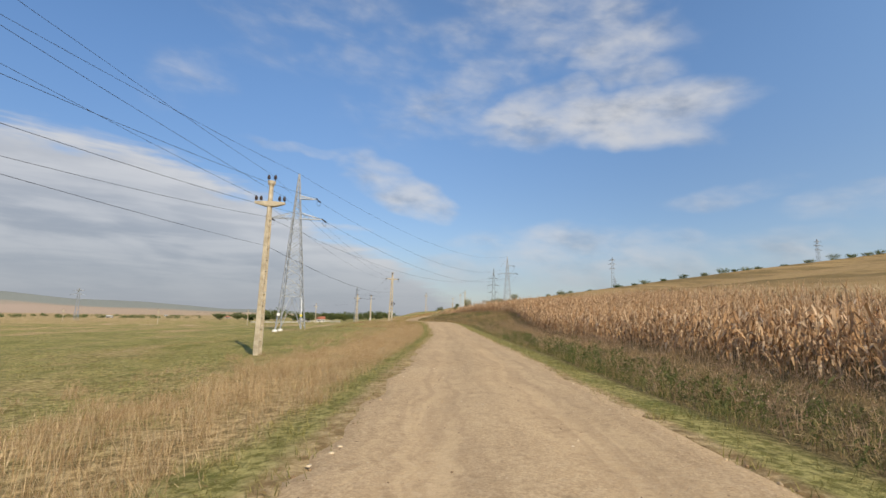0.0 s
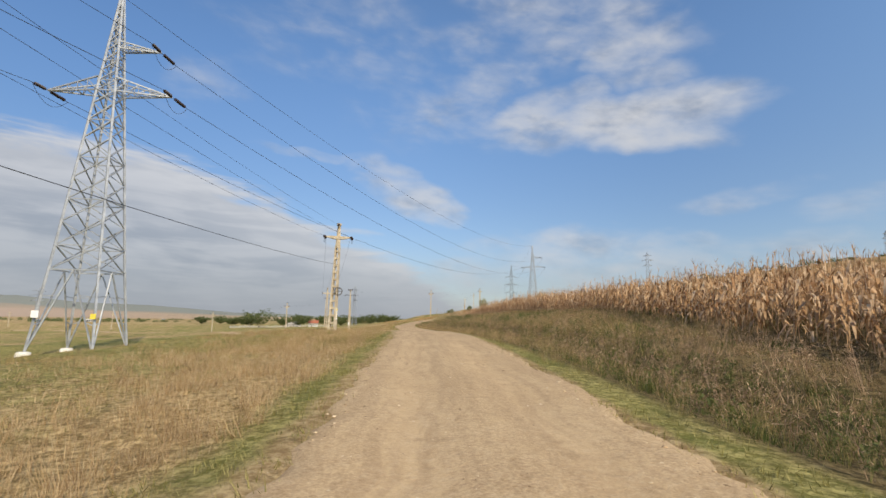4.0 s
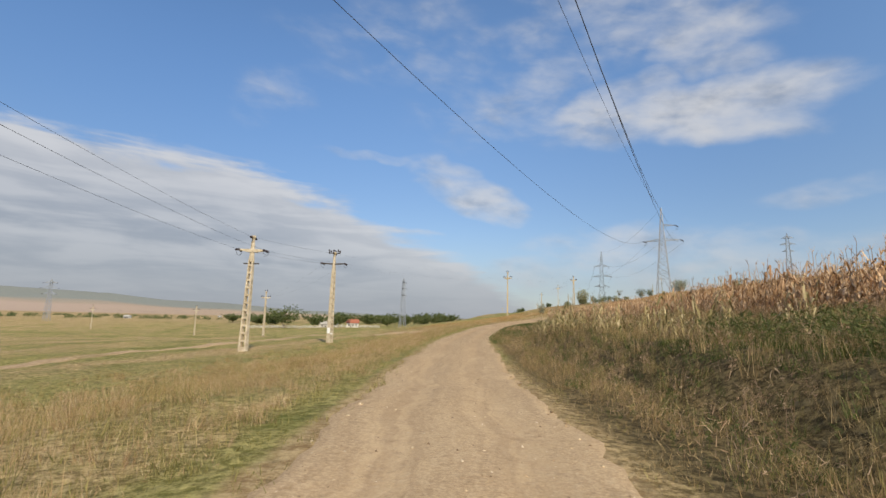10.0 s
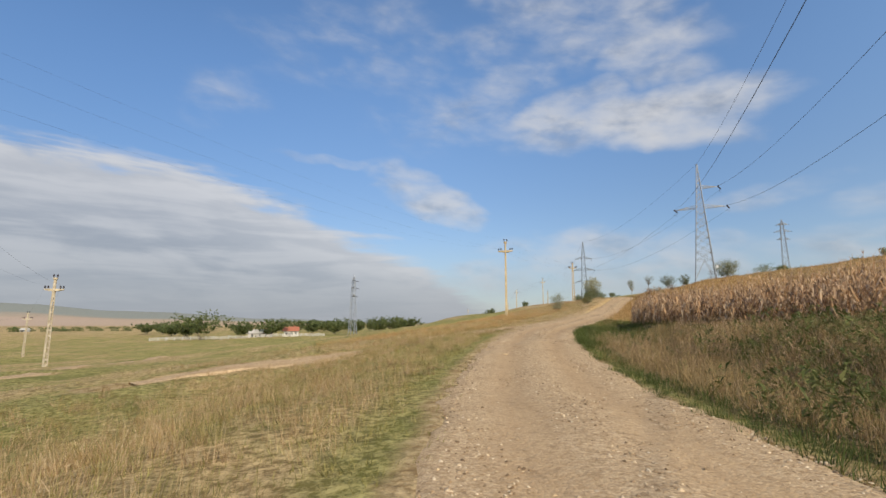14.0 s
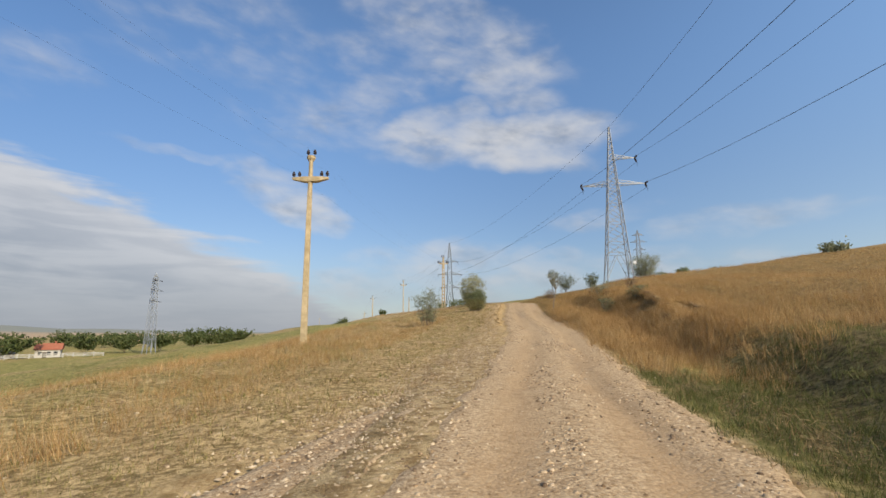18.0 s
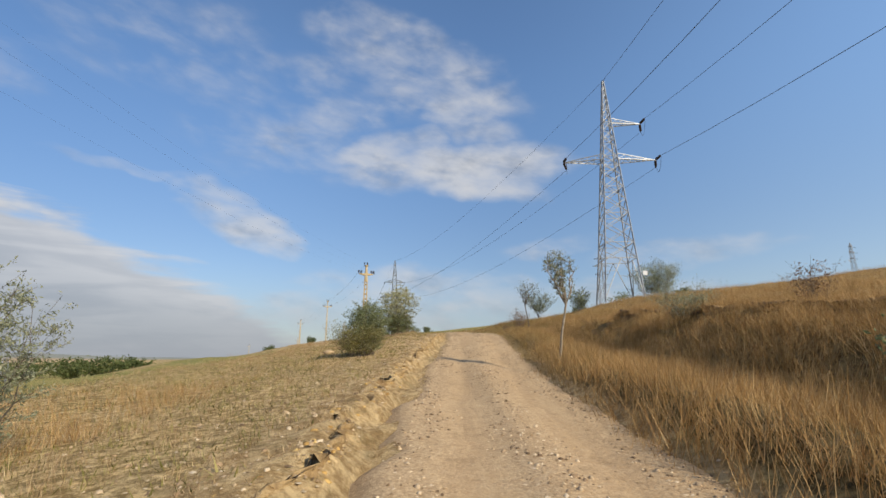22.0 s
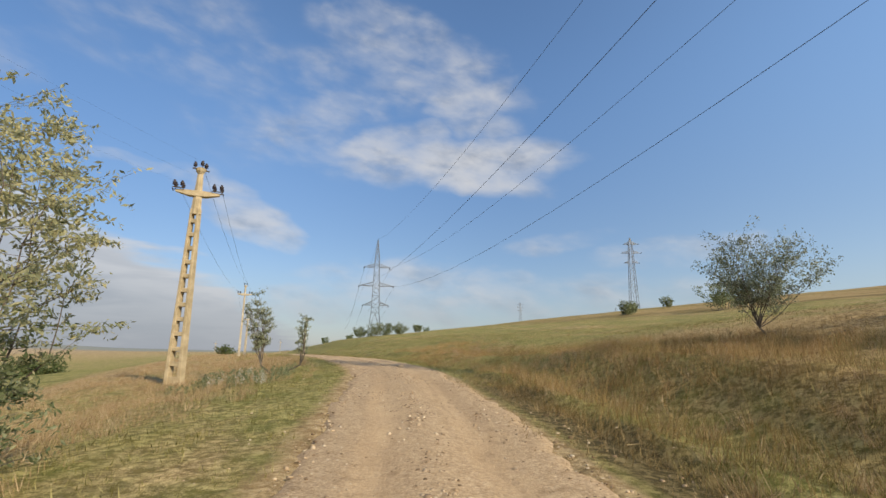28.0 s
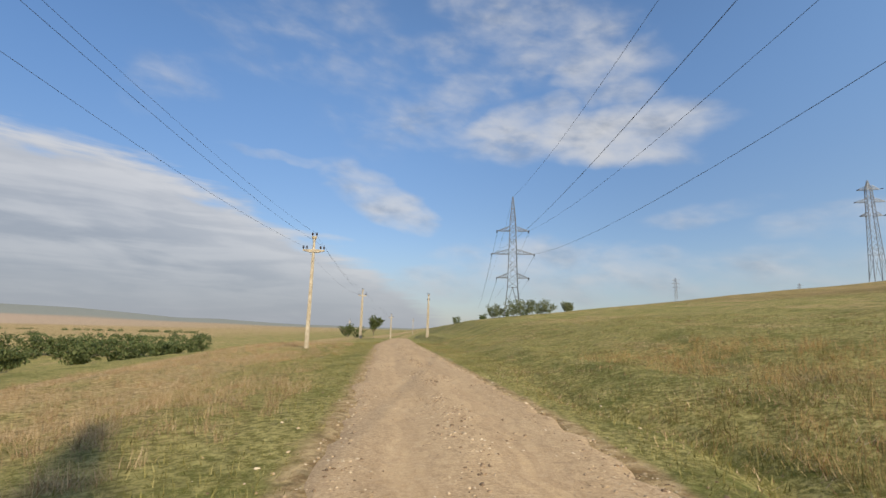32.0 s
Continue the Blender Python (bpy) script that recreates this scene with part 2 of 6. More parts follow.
M_ROCK = foliage("broken_rock", [(0.15, 0.10, 0.06), (0.31, 0.22, 0.135), (0.46, 0.345, 0.215), (0.60, 0.47, 0.315)], 0, 0.95)
M_CLAY = foliage("yellow_clay", [(0.34, 0.20, 0.065), (0.55, 0.36, 0.125), (0.70, 0.50, 0.21)], 0, 0.95)
M_PYLON_DARK = plain("weathered_dark_steel", (0.15, 0.16, 0.165), (0.24, 0.25, 0.255), 0.65, 0.3, 2.0, 0.002)
M_GREEN = foliage("green_leaf", [(0.08, 0.11, 0.04), (0.145, 0.18, 0.065), (0.23, 0.25, 0.10)], 0.4)
M_SILVER = foliage("silvery_leaf", [(0.19, 0.21, 0.115), (0.34, 0.36, 0.22), (0.54, 0.55, 0.38)], 0.45)
M_GREYLEAF = foliage("grey_green_leaf", [(0.11, 0.135, 0.055), (0.22, 0.25, 0.12), (0.41, 0.43, 0.25)], 0.42)
M_YELLOWLEAF = foliage("yellowing_leaf", [(0.30, 0.31, 0.17), (0.48, 0.47, 0.26), (0.70, 0.63, 0.34)], 0.5)
M_WITHERED = foliage("withered_weed_leaf", [(0.19, 0.10, 0.05), (0.33, 0.20, 0.105), (0.50, 0.35, 0.21)], 0.3)
M_CORN = foliage("dry_corn_leaf", [(0.33, 0.18, 0.085), (0.53, 0.325, 0.16), (0.70, 0.475, 0.275), (0.80, 0.605, 0.395)], 0.25)
M_STRAW = foliage("straw_blade", [(0.25, 0.155, 0.075), (0.48, 0.335, 0.17), (0.72, 0.555, 0.33)], 0.25)
M_GOLD = foliage("golden_blade", [(0.29, 0.16, 0.058), (0.51, 0.315, 0.12), (0.75, 0.53, 0.26)], 0.3)
M_BROWNBLADE = foliage("brown_blade", [(0.18, 0.115, 0.04), (0.34, 0.23, 0.085), (0.55, 0.41, 0.185)], 0.3)
M_GRASS = foliage("green_blade", [(0.15, 0.135, 0.034), (0.305, 0.265, 0.08), (0.50, 0.425, 0.17)], 0.3)
M_LUSH = foliage("lush_blade", [(0.045, 0.065, 0.015), (0.09, 0.12, 0.028), (0.17, 0.20, 0.06)], 0.3)
M_SWARD = foliage("sward_blade", [(0.075, 0.09, 0.022), (0.16, 0.17, 0.05), (0.31, 0.295, 0.11)], 0.3)
M_BANK = foliage("bank_blade", [(0.17, 0.115, 0.048), (0.36, 0.25, 0.112), (0.60, 0.45, 0.235)], 0.3)
M_OLIVELEAF = foliage("olive_leaf", [(0.13, 0.125, 0.04), (0.27, 0.25, 0.09), (0.45, 0.40, 0.17)], 0.4)
M_OLIVE = foliage("olive_blade", [(0.14, 0.13, 0.036), (0.29, 0.25, 0.085), (0.50, 0.41, 0.17)], 0.3)
M_PLASTER = plain("old_plaster", (0.42, 0.40, 0.36), (0.55, 0.53, 0.48), 0.85, scale=2.0)
M_WEED = foliage("brown_weed", [(0.24, 0.145, 0.085), (0.44, 0.295, 0.175), (0.68, 0.50, 0.33)], 0.3)
M_WEEDGREEN = foliage("green_weed", [(0.07, 0.09, 0.025), (0.135, 0.155, 0.05), (0.24, 0.23, 0.085)], 0.3)
M_REED = foliage("reed_leaf", [(0.240, 0.204, 0.084), (0.432, 0.348, 0.156), (0.624, 0.504, 0.288)], 0.2)
M_WHITEFLOWER = foliage("pale_seedhead", [(0.55, 0.53, 0.43), (0.78, 0.76, 0.66)], 0.2)


def ground_material():
    """Meadow: green, straw, brown bank and bare ploughland, by the zones stored on the sheet and by noise."""
    m, n = material("meadow")
    pos = place(n)
    xyz = n.add("ShaderNodeSeparateXYZ", inp={0: pos}).outputs
    flat = n.combine(n.math("MULTIPLY", xyz[0], 1.0), n.math("MULTIPLY", xyz[1], 0.35), 0.0)
    streak = n.noise(flat, 0.16, 5.0, 0.6, 0.4)
    mid, grain = n.noise(pos, 1.1, 5.0, 0.65), n.step(n.noise(pos, 6.0, 7.0, 0.82), 0.40, 0.60)
    dry = attr(n, "dry").outputs["Fac"]
    bare = attr(n, "bare").outputs["Fac"]
    pink = attr(n, "pink").outputs["Fac"]
    gold = attr(n, "gold").outputs["Fac"]
    hill = attr(n, "hill").outputs["Fac"]
    f = n.math("ADD", dry, n.math("MULTIPLY", n.math("SUBTRACT", streak, 0.5), 1.5))
    f = n.math("ADD", f, n.math("MULTIPLY", n.math("SUBTRACT", mid, 0.5), 0.7))
    green = n.mix(grain, rgb(0.155, 0.145, 0.036), rgb(0.45, 0.39, 0.145))
    green = n.mix(n.step(n.noise(pos, 0.42, 5.0, 0.7, 0.5), 0.46, 0.64, 0.0, 0.6), green, rgb(0.12, 0.14, 0.03))
    litter = attr(n, "litter").outputs["Fac"]
    straw = n.mix(grain, rgb(0.22, 0.15, 0.06), rgb(0.64, 0.47, 0.235))
    # ground under golden grass, its tone darkened for shade among the blades
    straw = n.mix(gold, straw, n.mix(grain, rgb(0.15, 0.09, 0.032), rgb(0.42, 0.28, 0.11)))
    col = n.mix(n.step(f, 0.25, 0.75), green, straw)
    terrace = n.noise(n.combine(n.math("MULTIPLY", xyz[0], 1.0), n.math("MULTIPLY", xyz[1], 0.12), 0.0), 0.09, 5.0, 0.62, 0.3)
    heath = n.mix(n.step(terrace, 0.36, 0.62), rgb(0.19, 0.135, 0.055), rgb(0.45, 0.305, 0.14))
    col = n.mix(hill, col, n.mix(n.step(mid, 0.3, 0.7, 0.0, 0.4), heath, rgb(0.27, 0.185, 0.08)))
    earth = n.mix(n.step(n.noise(pos, 3.6, 7.0, 0.78), 0.38, 0.62), rgb(0.29, 0.19, 0.085), rgb(0.58, 0.43, 0.225))
    col = n.mix(n.step(n.math("ADD", bare, n.math("MULTIPLY", n.math("SUBTRACT", mid, 0.5), 0.8)), 0.3, 0.75), col, earth)
    gap = n.noise(pos, 2.6, 5.0, 0.7, 0.4)
    col = n.mix(n.math("MULTIPLY", n.step(gap, 0.50, 0.66), 0.4), col, rgb(0.10, 0.085, 0.034))
    # dark leaf litter, with shade of ditch and maize put into the colour
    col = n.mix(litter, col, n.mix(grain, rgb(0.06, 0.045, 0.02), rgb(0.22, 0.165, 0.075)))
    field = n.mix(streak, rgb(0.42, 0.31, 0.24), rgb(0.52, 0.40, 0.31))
    # far hills: grey-green fields, with distance haze put into their tone
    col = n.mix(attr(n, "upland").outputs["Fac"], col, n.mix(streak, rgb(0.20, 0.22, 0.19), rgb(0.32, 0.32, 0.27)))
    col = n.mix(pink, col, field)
    finish(n, col, 0.95, bump=n.math("ADD", grain, n.math("MULTIPLY", mid, 2.5)), bump_size=0.045, strength=0.55, spec=0.1)
    return m


def road_material():
    """Pale dusty gravel: worn wheel tracks, coarser stones between and along them."""
    m, n = material("gravel_road")
    pos = place(n)
    across = attr(n, "across").outputs["Fac"]
    stony = attr(n, "stony").outputs["Fac"]
    big, mid, grain = n.noise(pos, 0.35, 4.0), n.noise(pos, 2.2, 5.0, 0.65), n.noise(pos, 26.0, 5.0, 0.8)
    vor = n.add("ShaderNodeTexVoronoi", inp={"Vector": pos, "Scale": 24.0, "Randomness": 1.0})
    track = n.math("ABSOLUTE", n.math("SUBTRACT", n.math("ABSOLUTE", across), 0.45))
    worn = n.step(n.math("ADD", track, n.math("MULTIPLY", n.math("SUBTRACT", mid, 0.5), 0.45)), 0.34, 0.05)
    dust = n.mix(n.step(big, 0.3, 0.7), rgb(0.54, 0.385, 0.215), rgb(0.68, 0.50, 0.29))
    dust = n.mix(n.step(mid, 0.3, 0.75, 0.0, 0.45), dust, rgb(0.44, 0.31, 0.185))
    lined = n.combine(n.math("MULTIPLY", across, 7.0), n.math("MULTIPLY", n.add("ShaderNodeSeparateXYZ", inp={0: pos}).outputs[1], 0.16), 0.0)
    wheel = n.noise(lined, 1.0, 5.0, 0.6, 0.6)
    dust = n.mix(n.step(wheel, 0.42, 0.62, 0.0, 0.62), dust, rgb(0.36, 0.25, 0.145))
    dust = n.mix(n.step(n.noise(pos, 9.0, 5.0, 0.75), 0.46, 0.68, 0.0, 0.4), dust, rgb(0.70, 0.55, 0.36))
    pebbles = n.mix(n.step(grain, 0.36, 0.64), rgb(0.26, 0.165, 0.08), rgb(0.64, 0.465, 0.27))
    tint = n.add("ShaderNodeSeparateXYZ", inp={0: vor.outputs["Color"]}).outputs[0]
    pebbles = n.mix(n.math("ADD", 0.2, n.math("MULTIPLY", stony, 0.2)), pebbles, n.mix(tint, rgb(0.20, 0.135, 0.075), rgb(0.76, 0.61, 0.41)))
    f = n.math("MULTIPLY", n.math("ADD", 0.42, n.math("MULTIPLY", stony, 0.55)), n.math("SUBTRACT", 1.0, n.math("MULTIPLY", worn, 0.55)))
    col = n.mix(f, n.mix(n.math("MULTIPLY", stony, 0.8), dust, rgb(0.33, 0.205, 0.10)), pebbles)
    dark = n.step(n.noise(pos, 4.0, 6.0, 0.75), 0.52, 0.68)
    col = n.mix(n.math("MULTIPLY", n.math("MULTIPLY", dark, n.math("ADD", 0.38, n.math("MULTIPLY", stony, 0.62))), 0.75), col, rgb(0.23, 0.155, 0.085))
    bump = n.math("ADD", n.math("MULTIPLY", grain, 0.5), n.math("MULTIPLY", n.noise(pos, 6.0, 6.0, 0.7), 1.2))
    bump = n.math("SUBTRACT", bump, n.math("MULTIPLY", vor.outputs["Distance"], n.math("ADD", 0.2, n.math("MULTIPLY", stony, 0.7))))
    finish(n, col, 0.95, bump=bump, bump_size=0.018, strength=0.6, spec=0.1)
    return m


M_GROUND, M_ROAD = ground_material(), road_material()


# ---- building helpers ----
def mesh_of(name, verts, faces, mat, smooth=False, **attrs):
    """A mesh from arrays of points and of faces that all have the same number of corners."""
    verts, faces = np.asarray(verts, np.float32), np.asarray(faces, np.int32)
    me = bpy.data.meshes.new(name)
    me.vertices.add(len(verts))
    me.vertices.foreach_set("co", verts.ravel())
    k = faces.shape[1]
    me.loops.add(faces.size)
    me.loops.foreach_set("vertex_index", faces.ravel())
    me.polygons.add(len(faces))
    me.polygons.foreach_set("loop_start", np.arange(0, faces.size, k, dtype=np.int32))
    me.polygons.foreach_set("loop_total", np.full(len(faces), k, np.int32))
    me.update(calc_edges=True)
    if smooth:
        me.polygons.foreach_set("use_smooth", np.ones(len(faces), bool))
    for key, values in attrs.items():
        layer = me.attributes.new(key, "FLOAT", "POINT")
        layer.data.foreach_set("value", np.asarray(values, np.float32).ravel())
    me.materials.append(mat)
    return me


def part(name, bm, mat, parent=None, label=""):
    """One mesh object from a bmesh, under a thing or a part."""
    me = bpy.data.meshes.new(name)
    bm.to_mesh(me)
    bm.free()
    me.materials.append(mat)
    return linked(name, me, parent, label)


def linked(name, me, parent=None, label=""):
    ob = new(name, me)
    if parent is not None:
        ob.parent = parent
    return tagged(ob, label)


def bar(bm, a, b, r, sides=4, r2=None):
    """A straight bar from a to b."""
    a, b = Vector(a), Vector(b)
    way = b - a
    if way.length < 1e-6:
        return
    res = bmesh.ops.create_cone(bm, cap_ends=True, segments=sides, radius1=r, radius2=r if r2 is None else r2, depth=way.length)
    turn = way.to_track_quat("Z", "Y").to_matrix().to_4x4() @ Matrix.Rotation(math.pi / 4, 4, "Z")
    bmesh.ops.transform(bm, matrix=Matrix.Translation((a + b) / 2) @ turn, verts=res["verts"])


def block(bm, centre, size, bevel=0.0, turn=None):
    res = bmesh.ops.create_cube(bm, size=1.0)
    m = Matrix.Translation(centre) @ (turn or Matrix()) @ Matrix.Diagonal((*size, 1))
    bmesh.ops.transform(bm, matrix=m, verts=res["verts"])
    if bevel:
        bmesh.ops.bevel(bm, geom=list({e for v in res["verts"] for e in v.link_edges}), offset=bevel, segments=1, affect="EDGES")


def lathe(bm, profile, sides=8, m=None):
    """A turned body from pairs of radius and height."""
    rings = []
    for r, z in profile:
        rings.append([bm.verts.new((r * math.cos(i * math.tau / sides), r * math.sin(i * math.tau / sides), z)) for i in range(sides)])
    for lo, hi in zip(rings, rings[1:]):
        for i in range(sides):
            bm.faces.new((lo[i], lo[(i + 1) % sides], hi[(i + 1) % sides], hi[i]))
    bm.faces.new(list(reversed(rings[0]))), bm.faces.new(rings[-1])
    if m is not None:
        bmesh.ops.transform(bm, matrix=m, verts=[v for ring in rings for v in ring])


# ---- the lie of the land ----
ROAD = np.array([
    (-60, 2.6, 7.2, -0.1), (7, 2.5, 6.9, -0.07), (43, 2.4, 6.7, -0.28), (54, 1.95, 6.0, -0.1), (70, 0.6, 4.7, 0.42),
    (84.5, -1.2, 3.2, 0.4), (99, -2.6, 0.9, 0.12), (110, -4.5, -1.1, 0.1), (131, -7.8, -4.2, -0.09), (151, -9.85, -6.2, -0.05),
    (166, -10.2, -6.6, 0.1), (175, -9.3, -5.9, 0.6), (184, -7.7, -4.3, 0.92), (191, -5.5, -1.9, 1.15), (199.5, -1.9, 1.5, 1.65),
    (211, 2.9, 6.3, 2.6), (223.5, 6.9, 10.3, 3.6), (231.5, 9.8, 13.3, 4.45), (244, 14.5, 18.0, 5.92), (255, 16.8, 20.0, 6.54),
    (268, 19.1, 22.3, 7.02), (283, 18.8, 22.5, 7.23), (320, 15.4, 18.8, 7.23), (382, 12, 15.2, 6.3), (450, 8, 11, 4.8),
])


def smooth_table(table, width=5.0, step=1.0):
    """A table of y and values, resampled and smoothed."""
    ys = np.arange(-80, 470, step)
    k = np.exp(-((np.arange(-3 * width, 3 * width + step, step) / width) ** 2))
    cols = [ys]
    for c in range(1, table.shape[1]):
        v = np.interp(ys, table[:, 0], table[:, c])
        v = np.convolve(np.pad(v, len(k) // 2, mode="edge"), k / k.sum(), mode="valid")
        cols.append(v[: len(ys)])
    return cols


R_Y, R_L, R_R, R_Z = smooth_table(ROAD, 4.0)


def along(y, values):
    return np.interp(y, R_Y, values)


def profile(*pairs):
    t = np.array(pairs, float)
    return smooth_table(t, 6.0)[1]


# heights of the land beside the road: on its left at 8, 25 and 70 m, on its right above the road at 5 and 15 m
L8 = profile((-60, -0.6), (25, -0.58), (60, -0.2), (88, 0.15), (120, -0.55), (145, -1.2), (160, -1.15), (170, -0.65), (190, 0.5), (212, 2.1), (240, 4.6), (272, 6.4), (317, 6.9), (390, 6.2), (450, 4))
L25 = profile((-60, -1.0), (80, -1.45), (150, -1.85), (165, -1.8), (199, -1.9), (212, -0.8), (240, 1.6), (272, 3.4), (317, 4.4), (390, 4), (450, 3))
L70 = profile((-60, -1.6), (80, -2.2), (150, -3.0), (199, -3.9), (240, -5), (300, -4.8), (390, -4), (450, -3.6))
R5 = profile((-60, -0.05), (50, 0.0), (85, 0.65), (120, 1.1), (150, 1.0), (170, 0.5), (186, 0.5), (200, 1.1), (225, 1.3), (245, 1.1), (258, 1.2), (275, 0.45), (320, 0.5), (382, 1.2), (450, 1.3))
FAR_SLOPE = profile((-60, 0.15), (250, 0.15), (300, 0.128), (450, 0.128))
SLOPE = profile((-60, 0.06), (50, 0.065), (100, 0.09), (185, 0.11), (205, 0.145), (270, 0.14), (300, 0.12), (450, 0.12))
R15 = profile((-60, 0.5), (40, 0.7), (90, 2.1), (120, 2.7), (150, 2.4), (186, 2.0), (200, 2.7), (225, 3.2), (250, 3.3), (275, 1.9), (320, 2.4), (382, 4.6), (450, 5))
DITCH = profile((-60, 0.30), (60, 0.28), (90, 0.12), (180, 0.15), (200, 0.2), (260, 0.2), (275, 0.1), (450, 0.05))


def bite(y):
    """How deep the bank is undercut along the road."""
    return np.interp(y, [202.5, 205.5, 209, 213, 217, 222, 228, 234, 240], [0, 0.75, 0.95, 0.5, 0.5, 0.25, 0.6, 0.4, 0]) * (0.6 + 0.4 * np.sin(1.1 * y))


def brink(y):
    """How far from the road the lip of the bank runs, with a notch that faces back down the road."""
    return 5.0 + 0.28 * np.sin(0.9 * y) + 0.16 * np.sin(2.7 * y + 1) + 0.75 * (1 - 2 * smooth01((y - 209.0) / 0.8)) * np.interp(y, [203, 207.5, 211, 214], [0.3, 1, 1, 0])


def lumps(x, y):
    return (0.05 * np.sin(0.9 * x + 0.31 * y) * np.cos(0.7 * y - 0.4 * x) + 0.09 * np.sin(0.21 * x - 0.17 * y + 1.3) * np.cos(0.13 * y + 0.05 * x)
            + 0.025 * np.sin(2.3 * x + 1.1 * y) * np.sin(1.9 * y - 0.6 * x))


def land(x, y):
    """Height of the ground, road bed included."""
    x, y = np.asarray(x, float), np.asarray(y, float)
    xl, xr, zr = along(y, R_L), along(y, R_R), along(y, R_Z)
    ul, ur = xl - x, x - xr
    zl = np.select(
        [ul < 2.0, ul < 8.0, ul < 25.0, ul < 70.0],
        [zr - 0.02 - 0.14 * np.clip(ul, 0, 2) ** 1.2 / 2.3,
         blend(zr - 0.16, along(y, L8), (ul - 2) / 6), blend(along(y, L8), along(y, L25), (ul - 8) / 17),
         blend(along(y, L25), along(y, L70), (ul - 25) / 45)],
        along(y, L70) - 3.5 * np.clip((ul - 70) / 500, 0, 1))
    zl = zl + np.interp(y, [205, 217, 236, 246], [0, 0.22, 0.24, 0]) * smooth01((ul - 0.15) / 0.4) * (1 - smooth01((ul - 3) / 4))
    # the rain-cut gully along the left edge, with its clay lip
    jag = 0.10 * np.sin(1.9 * y) + 0.07 * np.sin(4.3 * y + 1) + 0.05 * np.sin(9.1 * y)
    cut = np.interp(y, [209, 218, 240, 247], [0, 1, 1, 0])
    zl = zl - cut * 0.22 * np.exp(-(((ul - 0.42 - jag) / 0.22) ** 2)) + cut * 0.06 * np.exp(-(((ul - 0.95 - jag) / 0.2) ** 2)) + cut * 0.035 * np.sin(5.3 * y + 7 * ul) * np.exp(-(((ul - 0.8) / 0.6) ** 2))
    dip = along(y, DITCH)
    top = zr + along(y, R15) + along(y, SLOPE) * np.clip(ur - 15, 0, 32) + along(y, FAR_SLOPE) * np.clip(ur - 47, 0, 270) * (1 - 0.1 * np.clip((ur - 47) / 270, 0, 1)) - 0.02 * np.clip(ur - 400, 0, 1500)
    zrr = np.select(
        [ur < 1.0, ur < 2.4, ur < 5.0, ur < 15.0],
        [zr - 0.02 - 0.06 * np.clip(ur, 0, 1), blend(zr - 0.08, zr - dip, (ur - 1) / 1.4), blend(zr - dip, zr + along(y, R5), (ur - 2.4) / 2.6),
         blend(zr + along(y, R5), zr + along(y, R15), (ur - 5) / 10)], top)
    zrr = zrr + np.interp(y, [204, 216, 238, 248], [0, 0.62, 0.5, 0]) * smooth01(ur / 1.0) * (1 - smooth01((ur - 2) / 5))
    zrr = zrr + 0.6 * np.interp(y, [206, 214, 228, 236], [0, 1, 1, 0]) * smooth01((ur - 3.0) / 2.5) * (1 - smooth01((ur - 8) / 8))
    # the bank is undercut in a ragged scarp
    zrr = zrr - bite(y) * 0.75 * smooth01((ur - brink(y) + 1.35) / 1.0) * (1 - smooth01((ur - brink(y) - 0.12) / 0.35))
    zrr = zrr + np.interp(y, [236, 246, 264, 270], [0, 0.28, 0.28, 0]) * smooth01((ur - 1.3 - 0.25 * np.sin(1.3 * y)) / 0.3) * (1 - smooth01((ur - 2) / 3.5))
    zrr = zrr - np.interp(y, [268, 276, 290, 298], [0, 0.3, 0.3, 0]) * np.exp(-(((ur - 1.9 - 0.3 * np.sin(0.8 * y)) / 0.45) ** 2))
    z = np.where(ul > 0, zl, np.where(ur > 0, zrr, zr - 0.06))
    off = np.maximum(ul, ur)
    z = z + lumps(x, y) * np.clip(off / 3.0, 0, 1) * (1 + np.clip(off / 60, 0, 3))
    # the wide plain falls away a little, then the far hills stand up
    far = np.hypot(x, y - 150)
    az = np.degrees(np.arctan2(x, y))
    rise = np.interp(az, [-180, -95, -70, -52, -42, -30, -18, -8, 5, 30, 180], [40, 60, 120, 125, 95, 52, 22, 8, 4, 0, 0])
    wave = 1 + 0.16 * np.sin(az * 0.55) + 0.1 * np.sin(az * 1.7 + 1)
    return z + np.where(ul > 0, rise * wave * smooth01((far - 1500) / 2300), 0)


def smooth01(t):
    t = np.clip(t, 0, 1)
    return t * t * (3 - 2 * t)


def blend(a, b, t):
    return a + (b - a) * smooth01(t)


def z_at(x, y):
    return float(land(x, y))


# ---- ground and roads ----
def spread(near, far, step, growth):
    """Even steps as far as near, then ever longer ones as far as far."""
    out, d = list(np.arange(0, near, step)), step
    v = near
    while v < far:
        out.append(v)
        d *= growth
        v += d
    return np.array(out + [far])


